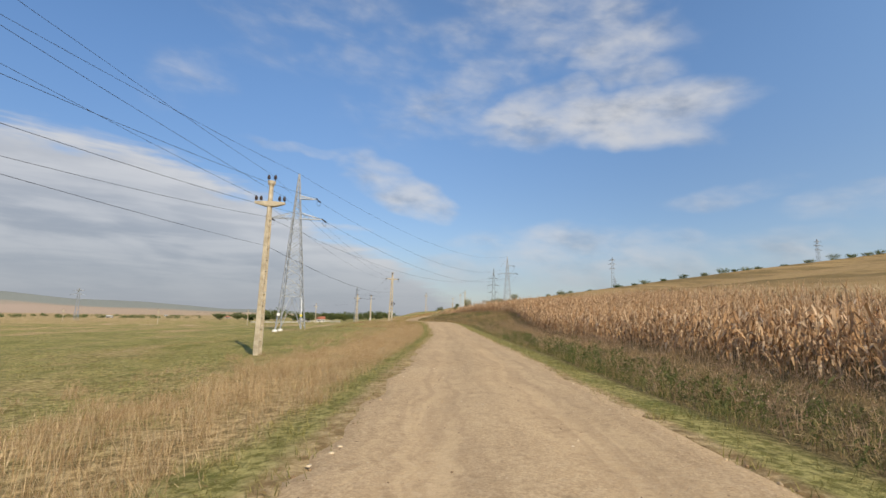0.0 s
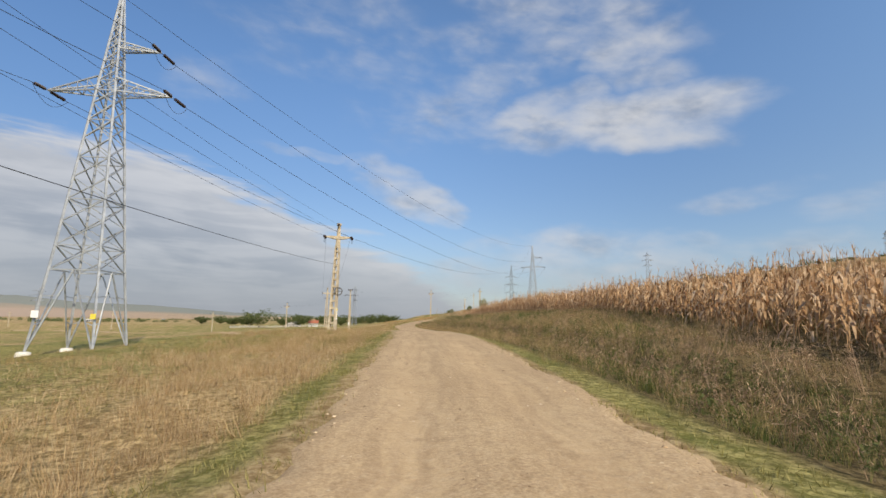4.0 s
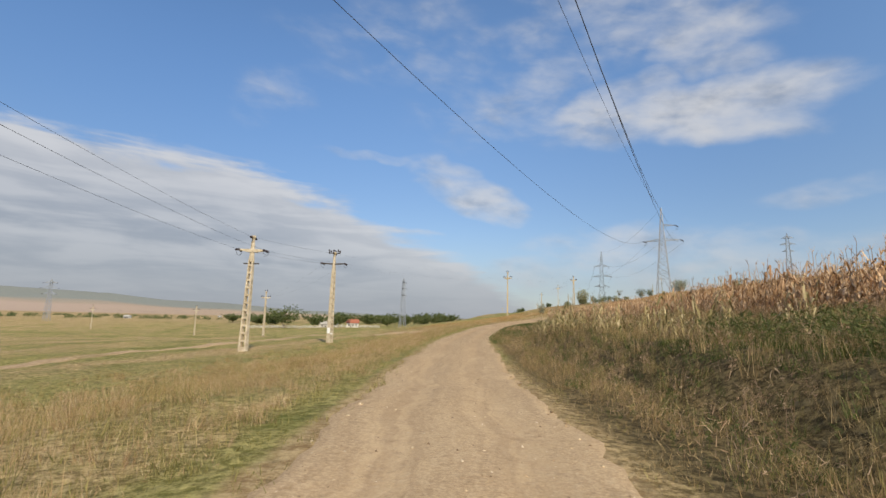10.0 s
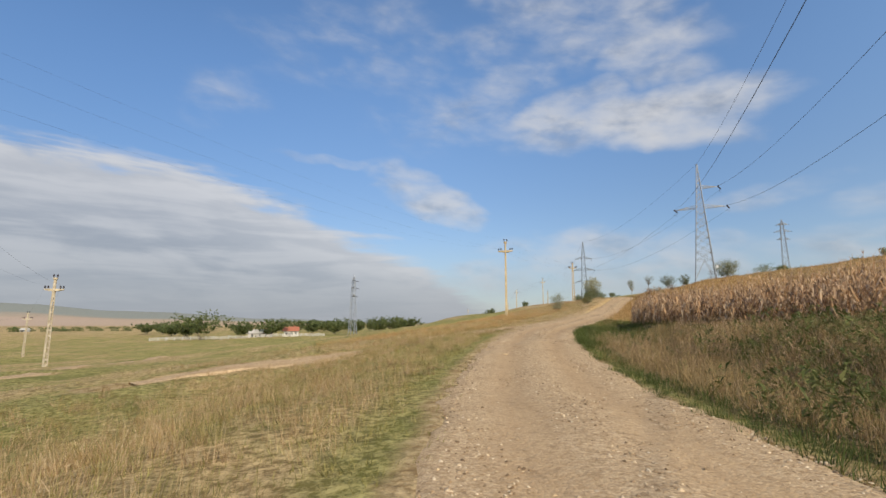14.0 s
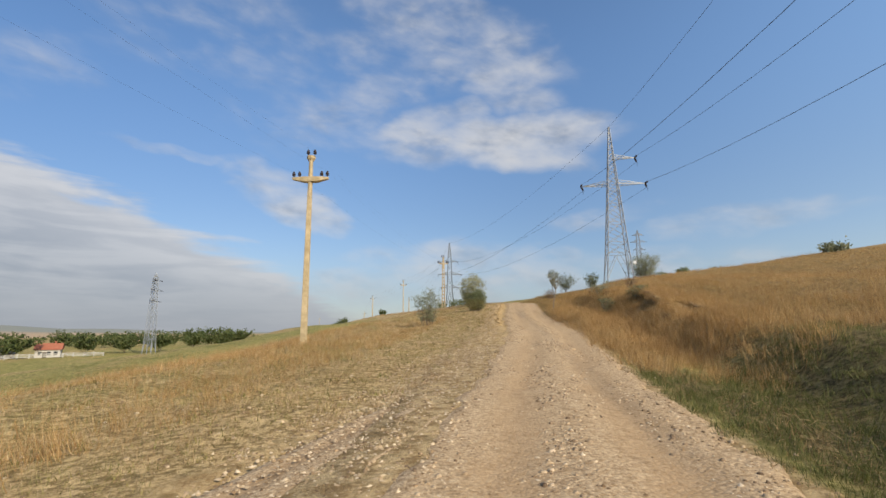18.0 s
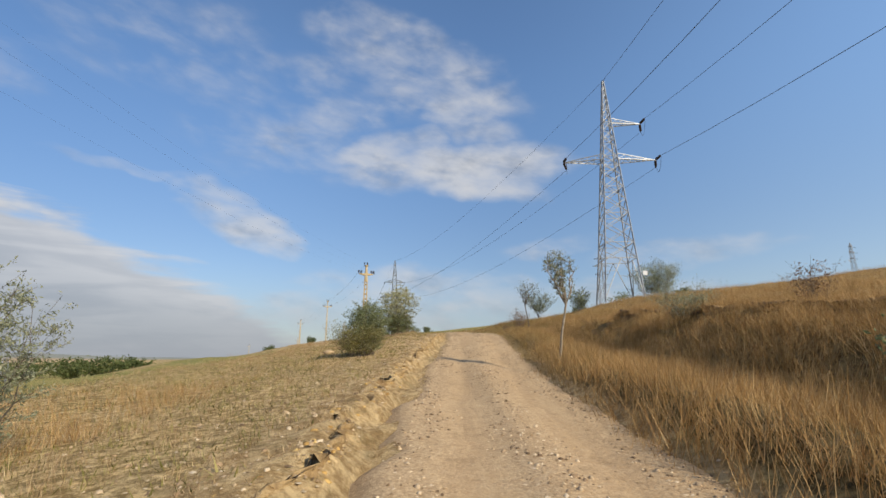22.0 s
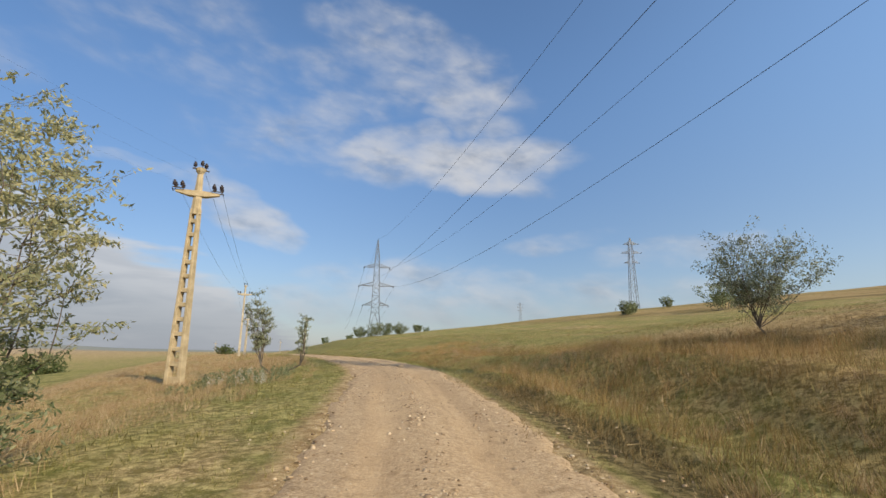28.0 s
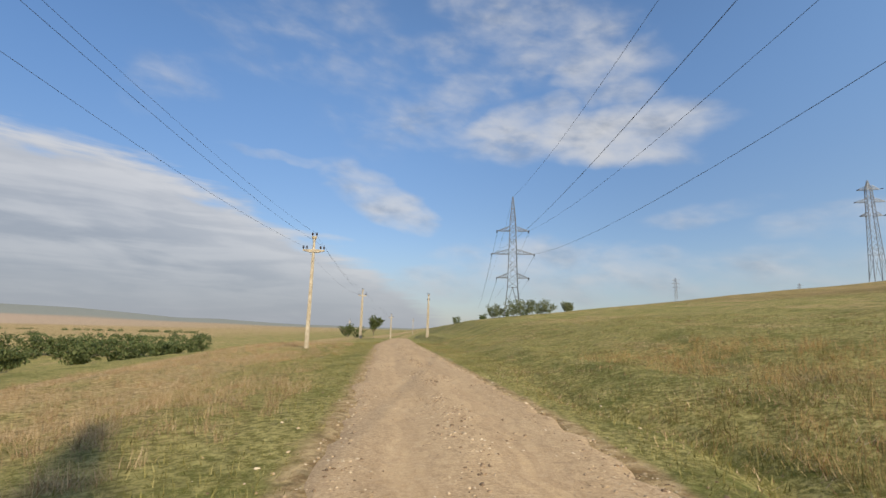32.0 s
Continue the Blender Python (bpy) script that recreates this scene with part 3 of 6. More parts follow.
def zone_dry(s_left, s_right, y):
    """How dry the sward is, from the left and right distance to the road."""
    left = np.interp(s_left, [0, 0.7, 1.6, 4.5, 7, 14, 40], [0.2, 0.3, 0.7, 0.62, 0.35, 0.2, 0.3])
    left = left + np.interp(y, [60, 80, 150, 170, 190, 245, 262, 280], [0, 0.0, 0.0, 0.1, 0.28, 0.3, 0.05, 0.05]) * np.clip(1.6 - s_left / 22, 0, 1)
    left = np.where(y > 247, np.interp(s_left, [0, 2.5, 7.5, 13, 18, 40], [0.2, 0.25, 0.68, 0.7, 0.15, 0.25]), left)
    left = left - np.interp(y, [160, 174, 190, 197], [0, 0.5, 0.45, 0]) * np.clip((7.5 - s_left) / 3, 0, 1)
    left = left + np.interp(y, [182, 190, 244, 250], [0, 0.6, 0.6, 0]) * np.clip(1.5 - s_left, 0, 1)
    bands = np.interp(s_left + 2 * np.sin(y * 0.05), [12, 16, 20, 25, 30, 36, 41, 48, 56, 64, 75, 88, 105], [0, 0.35, 0.45, 0.0, -0.05, 0.4, 0.1, -0.05, 0.45, 0.05, 0.4, 0.0, 0.15])
    left = left + bands * np.interp(y, [40, 110], [0.35, 1.0])
    left = left + np.interp(s_left, [140, 260, 900], [0, 0.28, 0.35])
    right = np.interp(s_right, [0, 1.2, 3, 8, 20, 60], [0.2, 0.2, 0.4, 0.6, 0.65, 0.7])
    right = right + np.interp(y, [66, 76, 160, 166], [0, 0.35, 0.35, 0]) * np.clip(1.6 - s_right, 0, 1)
    right = right - np.interp(y, [160, 168, 199, 204], [0, 0.8, 0.8, 0]) * (1 - smooth01((s_right - 5) / 2))
    right = right + np.interp(y, [180, 192, 244, 258, 275], [0, 0.6, 0.6, 0.02, -0.32])
    return np.where(s_left > 0, left, np.where(s_right > 0, right, 0.5))


LANES = [(np.array([(1.5, 84), (-2.6, 92), (-6.2, 98.5), (-9.6, 104.5), (-13.5, 111), (-20, 119), (-27, 126.5), (-36, 137), (-48, 148), (-65, 161), (-90, 176), (-140, 200)], float), 1.3),
         (np.array([(-3.6, 197), (-6.2, 193), (-7.8, 190), (-9.6, 186.5), (-12.0, 182.5), (-15.5, 177.5), (-22, 170)], float), 0.8),
         (np.array([(-26.5, 128), (-31.5, 135), (-34, 142), (-35.4, 150), (-36.4, 160), (-36.2, 170), (-38, 184), (-44, 205)], float), 0.6)]
s_right = np.concatenate([np.arange(0, 7.5, 0.22), spread(20, 4300, 0.5, 1.15)[15:]])
s_all = np.concatenate([-s_right[:0:-1], s_right])
y_up = spread(375, 4400, 1.0, 1.11) - 15
y_all = np.union1d(np.concatenate([-15 - spread(20, 900, 2.0, 1.35)[:0:-1], y_up]), np.arange(203, 240, 0.25))
SS, YY = np.meshgrid(s_all, y_all)
centre = (along(YY, R_L) + along(YY, R_R)) / 2
XX = centre + SS
ZZ = land(XX, YY)
rows, cols = SS.shape
idx = np.arange(rows * cols).reshape(rows, cols)
quads = np.stack([idx[:-1, :-1], idx[:-1, 1:], idx[1:, 1:], idx[1:, :-1]], -1).reshape(-1, 4)
g_l, g_r = along(YY, R_L) - XX, XX - along(YY, R_R)
azim_deg = np.degrees(np.arctan2(XX, YY))
far_m = np.hypot(XX, YY)
g_bare = np.where((g_l > 0) & (g_l < 7), np.interp(YY, [186, 196, 238, 248], [0, 0.5, 0.45, 0]) * np.clip(1.25 - g_l / 3.5, 0.12, 1), 0)
spill = np.interp(YY, [180, 187, 191, 195, 215, 245], [0.3, 2.9, 2.3, 1.9, 1.6, 1.0])
g_bare = np.maximum(g_bare, np.where((g_l > 0) & (YY > 180) & (YY < 246), 1.1 * (1 - smooth01((g_l - spill + 0.3) / 0.7)), 0))
g_bare = np.maximum(g_bare, np.where((g_r > 6) & (g_r < 62) & (YY < 188), 0.75, 0))
g_bare = np.maximum(g_bare, np.exp(-(np.maximum(g_l, g_r) / np.where(g_r > 0, np.interp(YY, [60, 75, 172, 185], [0.45, 0.25, 0.25, 0.4]), 0.55)) ** 2) * 0.85)
g_bare = np.maximum(g_bare, np.where((g_l > 0.1) & (g_l < 1.7), np.interp(YY, [203, 209, 242, 247], [0, 1.1, 1.1, 0]), 0))
for line, w in LANES:
    for p, q in zip(line, line[1:]):
        d = q - p
        t = np.clip(((XX - p[0]) * d[0] + (YY - p[1]) * d[1]) / (d @ d), 0, 1)
        gap = np.hypot(XX - p[0] - t * d[0], YY - p[1] - t * d[1])
        ZZ = ZZ - np.where((gap < w) & (g_l > (1.2 if w == 0.8 else -0.5)), 0.10, 0)
        g_bare = np.maximum(g_bare, np.exp(-((np.maximum(gap - w, 0) / 0.6) ** 2)) * 0.75 * (g_l > 0))
# leaf litter on the bank; past y 163 also painted shade beside the maize
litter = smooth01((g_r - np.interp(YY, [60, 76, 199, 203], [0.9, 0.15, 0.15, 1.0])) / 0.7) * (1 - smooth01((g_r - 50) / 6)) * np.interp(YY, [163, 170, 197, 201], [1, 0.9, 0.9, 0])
# brown litter along the right edge, darkened for the shade in the ditch
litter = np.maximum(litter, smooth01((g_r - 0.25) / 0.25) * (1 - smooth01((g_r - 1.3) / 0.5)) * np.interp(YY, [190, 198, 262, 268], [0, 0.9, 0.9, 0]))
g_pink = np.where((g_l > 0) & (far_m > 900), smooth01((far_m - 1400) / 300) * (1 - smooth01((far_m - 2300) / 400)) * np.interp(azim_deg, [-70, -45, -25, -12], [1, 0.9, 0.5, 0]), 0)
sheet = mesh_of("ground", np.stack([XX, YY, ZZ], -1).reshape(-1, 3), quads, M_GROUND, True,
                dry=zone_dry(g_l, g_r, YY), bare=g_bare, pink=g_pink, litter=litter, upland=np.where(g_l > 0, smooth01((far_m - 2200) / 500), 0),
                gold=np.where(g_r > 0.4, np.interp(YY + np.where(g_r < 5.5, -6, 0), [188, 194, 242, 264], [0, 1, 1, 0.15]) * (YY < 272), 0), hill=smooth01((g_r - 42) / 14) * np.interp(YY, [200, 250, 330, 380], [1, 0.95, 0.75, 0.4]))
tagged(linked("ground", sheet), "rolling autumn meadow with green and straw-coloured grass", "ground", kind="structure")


def ruts(t):
    """The cross-section of the track: two worn wheel lines and a crown between."""
    return -0.035 * np.exp(-(((np.abs(t) - 0.45) / 0.17) ** 2)) + 0.025 * np.exp(-((t / 0.2) ** 2))


def waves(x, y):
    return 0.015 * np.sin(1.3 * x + 0.6 * y) * np.sin(0.8 * y - 0.9 * x)


def road_top(x, y):
    """Height of the track's surface, or of the land beside it."""
    mid, half = (along(y, R_L) + along(y, R_R)) / 2, (along(y, R_R) - along(y, R_L)) / 2
    t = (x - mid) / half
    return np.where(np.abs(t) < 1, along(y, R_Z) + ruts(t) + waves(x, y), land(x, y))


def ribbon(name, ys, xl, xr, z, stony, label, seed):
    """A road surface that dips under the verge at its ragged edges."""
    rnd = np.random.RandomState(seed)
    cols = np.concatenate([[-1.16, -1.06], np.linspace(-0.98, 0.98, 21), [1.06, 1.16]])
    n = len(ys)
    jl = rnd.randn(n) * 0.07 + np.convolve(rnd.randn(n + 8), np.ones(5) / 5, "same")[4:-4] * 0.16
    jr = rnd.randn(n) * 0.07 + np.convolve(rnd.randn(n + 8), np.ones(5) / 5, "same")[4:-4] * 0.16
    xl, xr = xl + jl, xr + jr
    mid, half = (xl + xr) / 2, (xr - xl) / 2
    X = mid[:, None] + half[:, None] * cols
    Y = np.repeat(ys[:, None], len(cols), 1)
    rut = ruts(cols)
    edge = np.where(np.abs(cols) > 1.1, -0.16, np.where(np.abs(cols) > 1.0, -0.07, 0.0))
    rough = 0.004 * np.convolve(rnd.randn(X.size), np.ones(3) / 3, "same").reshape(X.shape)
    Z = z[:, None] + rut + edge + rough + waves(X, Y)
    idx = np.arange(X.size).reshape(X.shape)
    quads = np.stack([idx[:-1, :-1], idx[:-1, 1:], idx[1:, 1:], idx[1:, :-1]], -1).reshape(-1, 4)
    me = mesh_of(name, np.stack([X, Y, Z], -1).reshape(-1, 3), quads, M_ROAD, True,
                 across=np.repeat(cols[None], n, 0), stony=np.repeat(np.asarray(stony)[:, None], len(cols), 1))
    return tagged(linked(name, me), label, "road", kind="structure")


ry = np.arange(-60, 450, 0.4)
ribbon("road", ry, along(ry, R_L), along(ry, R_R), along(ry, R_Z), np.interp(ry, [0, 90, 130, 160, 175, 200, 212, 240, 262, 280], [0.2, 0.15, 0.25, 0.65, 0.85, 0.8, 0.4, 0.45, 0.5, 0.3]),
       "pale dusty gravel farm track with worn wheel ruts", 3)


def lane(name, points, width, label, seed, lift=0.035):
    """A narrow track laid along a line of points on the land."""
    p = np.array(points, float)
    d = np.concatenate([[0], np.cumsum(np.hypot(*np.diff(p, axis=0).T))])
    t = np.arange(0, d[-1], 0.5)
    k = np.exp(-((np.arange(-8, 9) / 4.0) ** 2))
    line = np.stack([np.convolve(np.pad(np.interp(t, d, p[:, i]), 8, mode="edge"), k / k.sum(), "valid") for i in range(2)], -1)
    way = np.gradient(line, axis=0)
    way /= np.hypot(*way.T)[:, None]
    rnd = np.random.RandomState(seed)
    cols = np.concatenate([[-1.2, -1.06], np.linspace(-0.98, 0.98, 13), [1.06, 1.2]])
    wob = 1 + np.convolve(rnd.randn(len(t) + 8), np.ones(5) / 5, "same")[4:-4] * 0.12
    X = line[:, :1] - way[:, 1:] * cols * (width / 2) * wob[:, None] * -1
    Y = line[:, 1:] + way[:, :1] * cols * (width / 2) * wob[:, None] * -1
    edge = np.where(np.abs(cols) > 1.1, -0.16, np.where(np.abs(cols) > 1.0, -0.05, 0.0))
    Z = land(X, Y) + lift + edge - 0.03 * np.exp(-(((np.abs(cols) - 0.5) / 0.2) ** 2))
    idx = np.arange(X.size).reshape(X.shape)
    quads = np.stack([idx[:-1, :-1], idx[:-1, 1:], idx[1:, 1:], idx[1:, :-1]], -1).reshape(-1, 4)
    me = mesh_of(name, np.stack([X, Y, Z], -1).reshape(-1, 3), quads, M_ROAD, True,
                 across=np.repeat(cols[None], len(t), 0), stony=np.full(X.shape, 0.2 if width > 2 else 0.9))
    return tagged(linked(name, me), label, "road", kind="structure")


lane("side_road", LANES[0][0], 3.1, "dusty side track forking off across the meadow", 5, 0.02)
lane("side_road", LANES[1][0], 1.25, "narrow stony track dropping away from the farm road", 6, 0.0)
lane("side_road", LANES[2][0], 1.1, "faint worn track crossing the grazed meadow", 8, 0.0)
lane("side_road", [(1.9, 79), (-0.4, 86), (-2.9, 92), (-5.0, 97.5)], 3.2, "worn bare earth where the tracks part", 7, 0.03)


def scarp(name, ys, lip, side, drop, mat, label, seed, reach=0.55, foot=0.8, deep=0.0, loose=1.0, hang=1.0):
    """A crumbling earth edge that overhangs a little: turf lip, hollow face, spill of soil at its foot."""
    r = np.random.RandomState(seed)
    us = np.array([reach, 0.45 * reach, 0.14, -0.08, -0.12, -0.02, 0.10, 0.08, 0.0, -0.12, -0.3, -0.55 * foot - 0.1, -foot])
    hs = np.array([-0.12, -0.02, 0.02, 0.0, -0.08, -0.14, -0.28, -0.46, -0.62, -0.78, -0.90, -0.98, -1.0])
    us[3:9] = us[3:9] * hang + np.linspace(0.05, -0.14, 6) * (1 - hang)
    n, k = len(ys), len(us)
    rag = np.convolve(r.randn(n + 12), np.ones(4) / 4, "same")[6:-6] * 0.16 * loose + r.randn(n) * 0.03
    scale = np.clip(drop, 0.05, 1.0)
    U = lip[:, None] + us * np.where(np.abs(us) < 0.5, scale[:, None], 1.0) + rag[:, None] * np.where(np.abs(us) < 0.5, 1.0, 0.3)
    U = U + r.randn(n, k) * 0.035 * (np.abs(us) < 0.6)
    edge = np.where(side > 0, along(ys, R_R), along(ys, R_L))
    X, Y = edge[:, None] + side * U, np.repeat(ys[:, None], k, 1)
    zt, zb = land(edge + side * (lip + reach), ys), land(edge + side * (lip - foot), ys) - 0.03
    rise = np.clip((land(edge + side * (lip + reach + 0.6), ys) - zt) / 0.6, -0.1, 0.5)
    zl = zt - rise * reach - 0.02
    Z = zb[:, None] + (zl - zb)[:, None] * (1 + hs) + np.maximum(us, 0) * rise[:, None] + r.randn(n, k) * 0.02
    Z[:, 0] = zt - 0.12
    Z[:, -5:-1] -= deep
    Z[:, -1] = zb - 0.03
    idx = np.arange(n * k).reshape(n, k)
    quads = np.stack([idx[:-1, :-1], idx[:-1, 1:], idx[1:, 1:], idx[1:, :-1]], -1).reshape(-1, 4)
    me = mesh_of(name, np.stack([X, Y, Z], -1).reshape(-1, 3), quads, mat, side < 0)
    return tagged(linked(name, me), label, "ground", kind="structure")


sy = np.arange(203.0, 208.7, 0.14)
scarp("earth_scarp", sy, brink(sy), 1, bite(sy), M_EARTH, "undercut edge of the bank in dark crumbling earth", 41)
sy = np.arange(208.5, 210.6, 0.08)
scarp("clay_scarp", sy, brink(sy), 1, bite(sy), M_CLAYFACE, "bare yellow clay face under the turf of the bank", 42, foot=1.15)
sy = np.arange(210.4, 240, 0.14)
scarp("earth_scarp", sy, brink(sy), 1, bite(sy), M_EARTH, "undercut edge of the bank in dark crumbling earth", 43)
sy = np.arange(213.5, 246, 0.14)
scarp("gully_edge", sy, 0.72 + 0.12 * np.sin(1.9 * sy) + 0.08 * np.sin(4.3 * sy + 1), -1, np.interp(sy, [213.5, 219, 240, 246], [0.1, 0.34, 0.42, 0.2]), M_GULLY,
      "clay lip of the rain-cut gully beside the track", 44, 0.45, 0.38, 0.08, 0.4, hang=0.1)
sy = np.arange(248, 265, 0.14)
scarp("earth_scarp", sy, 1.75 + 0.25 * np.sin(1.3 * sy), 1, np.full(len(sy), 0.7), M_EARTH, "low broken edge of turf beside the track", 45, 0.7, 0.5)


# ---- overhead line poles ----
def insulator(parent, at, turn=None, size=1.0):
    bm = bmesh.new()
    prof = [(0.018, 0), (0.018, 0.10), (0.075, 0.11), (0.085, 0.15), (0.06, 0.17), (0.085, 0.20), (0.078, 0.24), (0.05, 0.27), (0.05, 0.31), (0.03, 0.33)]
    lathe(bm, [(r * size, z * size) for r, z in prof], 8, Matrix.Translation(at) @ (turn or Matrix()))
    part("insulator", bm, M_PORCELAIN, parent)


def strain(parent, at, way):
    """A string of discs pulled along the line."""
    bm = bmesh.new()
    way = Vector(way).normalized()
    prof = [(0.015, 0), (0.015, 0.1)]
    for i in range(3):
        z = 0.12 + i * 0.14
        prof += [(0.09, z), (0.10, z + 0.04), (0.035, z + 0.07)]
    prof += [(0.015, 0.56), (0.015, 0.7)]
    lathe(bm, prof, 8, Matrix.Translation(at) @ way.to_track_quat("Z", "Y").to_matrix().to_4x4())
    part("strain_insulator", bm, M_PORCELAIN, parent)


POLE_TIPS = {}


def pole(key, x, y, height, face, arm, style, mat, label, width=1.5, z=None, lean=0.0, slim=False):
    """A cast concrete pole, pierced like a ladder. face and arm: turns in degrees of its flat side and of its crossarm."""
    thing = tagged(new("utility_pole"), label, "utility pole", "poles of the farm power line")
    thing.matrix_world = pose(x, y, z_at(x, y) - 0.05 if z is None else z, 0, lean, 0)
    turn = Matrix.Rotation(radians(face), 4, "Z")
    solid, bw, tw, bd, td = height * 0.80, 0.68, 0.30, 0.38, 0.24
    if slim:
        bw, tw, bd, td = 0.40, 0.23, 0.26, 0.17

    def wide(h):
        return bw + (tw - bw) * h / height

    def deep(h):
        return bd + (td - bd) * h / height

    for sgn in (-1, 1):
        bm = bmesh.new()
        rings = []
        for h in (0, solid):
            xo, xi, dd = sgn * wide(h) / 2, sgn * (wide(h) / 2 - 0.19 * wide(h) - 0.02), deep(h) / 2
            rings.append([bm.verts.new(p) for p in ((xo, -dd, h), (xi, -dd, h), (xi, dd, h), (xo, dd, h))])
        for i in range(4):
            bm.faces.new((rings[0][i], rings[0][(i + 1) % 4], rings[1][(i + 1) % 4], rings[1][i]))
        bm.faces.new(rings[0]), bm.faces.new(rings[1])
        bmesh.ops.recalc_face_normals(bm, faces=bm.faces)
        bmesh.ops.bevel(bm, geom=bm.edges[:], offset=0.012, segments=1, affect="EDGES")
        bmesh.ops.transform(bm, matrix=turn, verts=bm.verts)
        part("chord", bm, mat, thing)
    steps = 12
    for i in range(steps):
        h = 0.16 + (solid - 0.2) * i / steps
        bm = bmesh.new()
        tall = 0.34 if i == 0 else 0.17
        block(bm, (0, 0, h + tall / 2 - 0.14 * (i == 0)), (wide(h) * 0.66, deep(h) * 0.8, tall), 0.015, None)
        bmesh.ops.transform(bm, matrix=turn, verts=bm.verts)
        part("rung", bm, mat, thing)
    bm = bmesh.new()
    lathe(bm, [(wide(solid) * 0.62, solid - 0.25), (wide(solid) * 0.60, solid), (0.135, height - 0.28), (0.135, height - 0.12)], 8, turn @ Matrix.Diagonal((1, 0.72, 1, 1)))
    part("head", bm, mat, thing)
    bm = bmesh.new()
    lathe(bm, [(0.13, height - 0.24), (0.20, height - 0.12), (0.21, height), (0.14, height + 0.03)], 8)
    part("cap", bm, mat, thing)
    ha = height - 1.12
    at = Matrix.Rotation(radians(arm), 4, "Z")
    bm = bmesh.new()
    rows = []
    for k in (-1, -0.35, 0.35, 1):
        t, d = (0.05, 0.08) if abs(k) == 1 else ((0.06, 0.09) if style == "switch" else (0.12, 0.16))
        rows.append([bm.verts.new((k * width / 2, sy * d, ha + sz * t - (0.06 if abs(k) < 1 else 0))) for sy, sz in ((-1, -1), (1, -1), (1, 1), (-1, 1))])
    for lo, hi in zip(rows, rows[1:]):
        for i in range(4):
            bm.faces.new((lo[i], lo[(i + 1) % 4], hi[(i + 1) % 4], hi[i]))
    bm.faces.new(rows[0]), bm.faces.new(rows[-1])
    bmesh.ops.recalc_face_normals(bm, faces=bm.faces)
    bmesh.ops.transform(bm, matrix=at, verts=bm.verts)
    arm_ob = part("crossarm", bm, mat if style != "switch" else M_IRON, thing)
    tips = []
    across, ahead = at @ Vector((1, 0, 0)), at @ Vector((0, 1, 0))
    if style == "pin":
        for k in (-0.94, -0.62, 0.62, 0.94):
            insulator(arm_ob, across * (k * width / 2) + Vector((0, 0, ha + 0.03)))
        for k in (-0.16, 0.17):
            bm = bmesh.new()
            bar(bm, across * k + Vector((0, 0, height - 0.08)), across * k + Vector((0, 0, height + 0.06)), 0.03)
            part("pin", bm, M_IRON, thing)
            insulator(thing, across * k + Vector((0, 0, height + 0.02)))
        tips = [across * (-0.94 * width / 2) + Vector((0, 0, ha + 0.33)), across * (0.94 * width / 2) + Vector((0, 0, ha + 0.33)), Vector((0, 0, height + 0.34))]
    elif style == "double":
        for k in (-1.06, -0.72, 0.72, 1.06):
            for o in (-0.17, 0.17):
                insulator(arm_ob, across * (k * width / 2) + ahead * o + Vector((0, 0, ha + 0.1)))
        for k in (-0.9, 0.9):
            bm = bmesh.new()
            for o in (-0.17, 0.17):
                bar(bm, across * (k - 0.26) * width / 2 + ahead * o + Vector((0, 0, ha + 0.1)), across * (k + 0.26) * width / 2 + ahead * o + Vector((0, 0, ha + 0.1)), 0.025)
            for e in (-0.24, 0.24):
                bar(bm, across * (k + e) * width / 2 - ahead * 0.19 + Vector((0, 0, ha + 0.04)), across * (k + e) * width / 2 + ahead * 0.19 + Vector((0, 0, ha + 0.04)), 0.02)
            part("bracket", bm, M_IRON, arm_ob)
        for k, o in ((-0.26, 0.1), (0.05, -0.12), (0.18, 0.18)):
            insulator(thing, across * k + ahead * o + Vector((0, 0, height + 0.02)))
        bm = bmesh.new()
        bar(bm, across * -0.34 + Vector((0, 0, height + 0.0)), across * 0.34 + ahead * 0.1 + Vector((0, 0, height - 0.05)), 0.04)
        part("bracket", bm, M_IRON, thing)
        tips = [across * (-width / 2) + Vector((0, 0, ha + 0.42)), across * (width / 2) + Vector((0, 0, ha + 0.42)), Vector((0, 0, height + 0.34))]
    else:
        for k in (-1, 1):
            for o in (-1, 1):
                strain(arm_ob, across * (k * width / 2) + ahead * (0.06 * o) + Vector((0, 0, ha)), ahead * o + across * (0.25 * k) + Vector((0, 0, -0.12)))
            bm = bmesh.new()
            last = None
            for i in range(9):
                u = i / 8 * 2 - 1
                pnt = across * (k * width / 2 * 1.1) + ahead * (0.7 * u) + Vector((0, 0, ha - 0.12 - 0.35 * (1 - u * u)))
                if last:
                    bar(bm, last, pnt, 0.014, 4)
                last = pnt
            part("jumper", bm, M_WIRE, arm_ob)
        for o in (-1, 1):
            strain(thing, ahead * (0.15 * o) + Vector((0, 0, height - 0.12)), ahead * o + Vector((0, 0, -0.1)))
        if style == "switch":
            bm = bmesh.new()
            for o in (-0.45, 0.0, 0.45):
                bar(bm, across * o + Vector((0, 0, height - 0.1)) - ahead * 0.4, across * o + Vector((0, 0, height - 0.05)) + ahead * 0.4, 0.035)
            bar(bm, across * -0.6 + Vector((0, 0, height - 0.1)), across * 0.6 + Vector((0, 0, height - 0.1)), 0.05)
            part("switch_frame", bm, M_IRON, thing)
            for o in (-0.45, 0.0, 0.45):
                for e in (-0.36, 0.36):
                    insulator(thing, across * o + ahead * e + Vector((0, 0, height - 0.08)))
        tips = [across * (-width / 2) + Vector((0, 0, ha)), across * (width / 2) + Vector((0, 0, ha)), Vector((0, 0, height - 0.1))]
    bpy.context.view_layer.update()
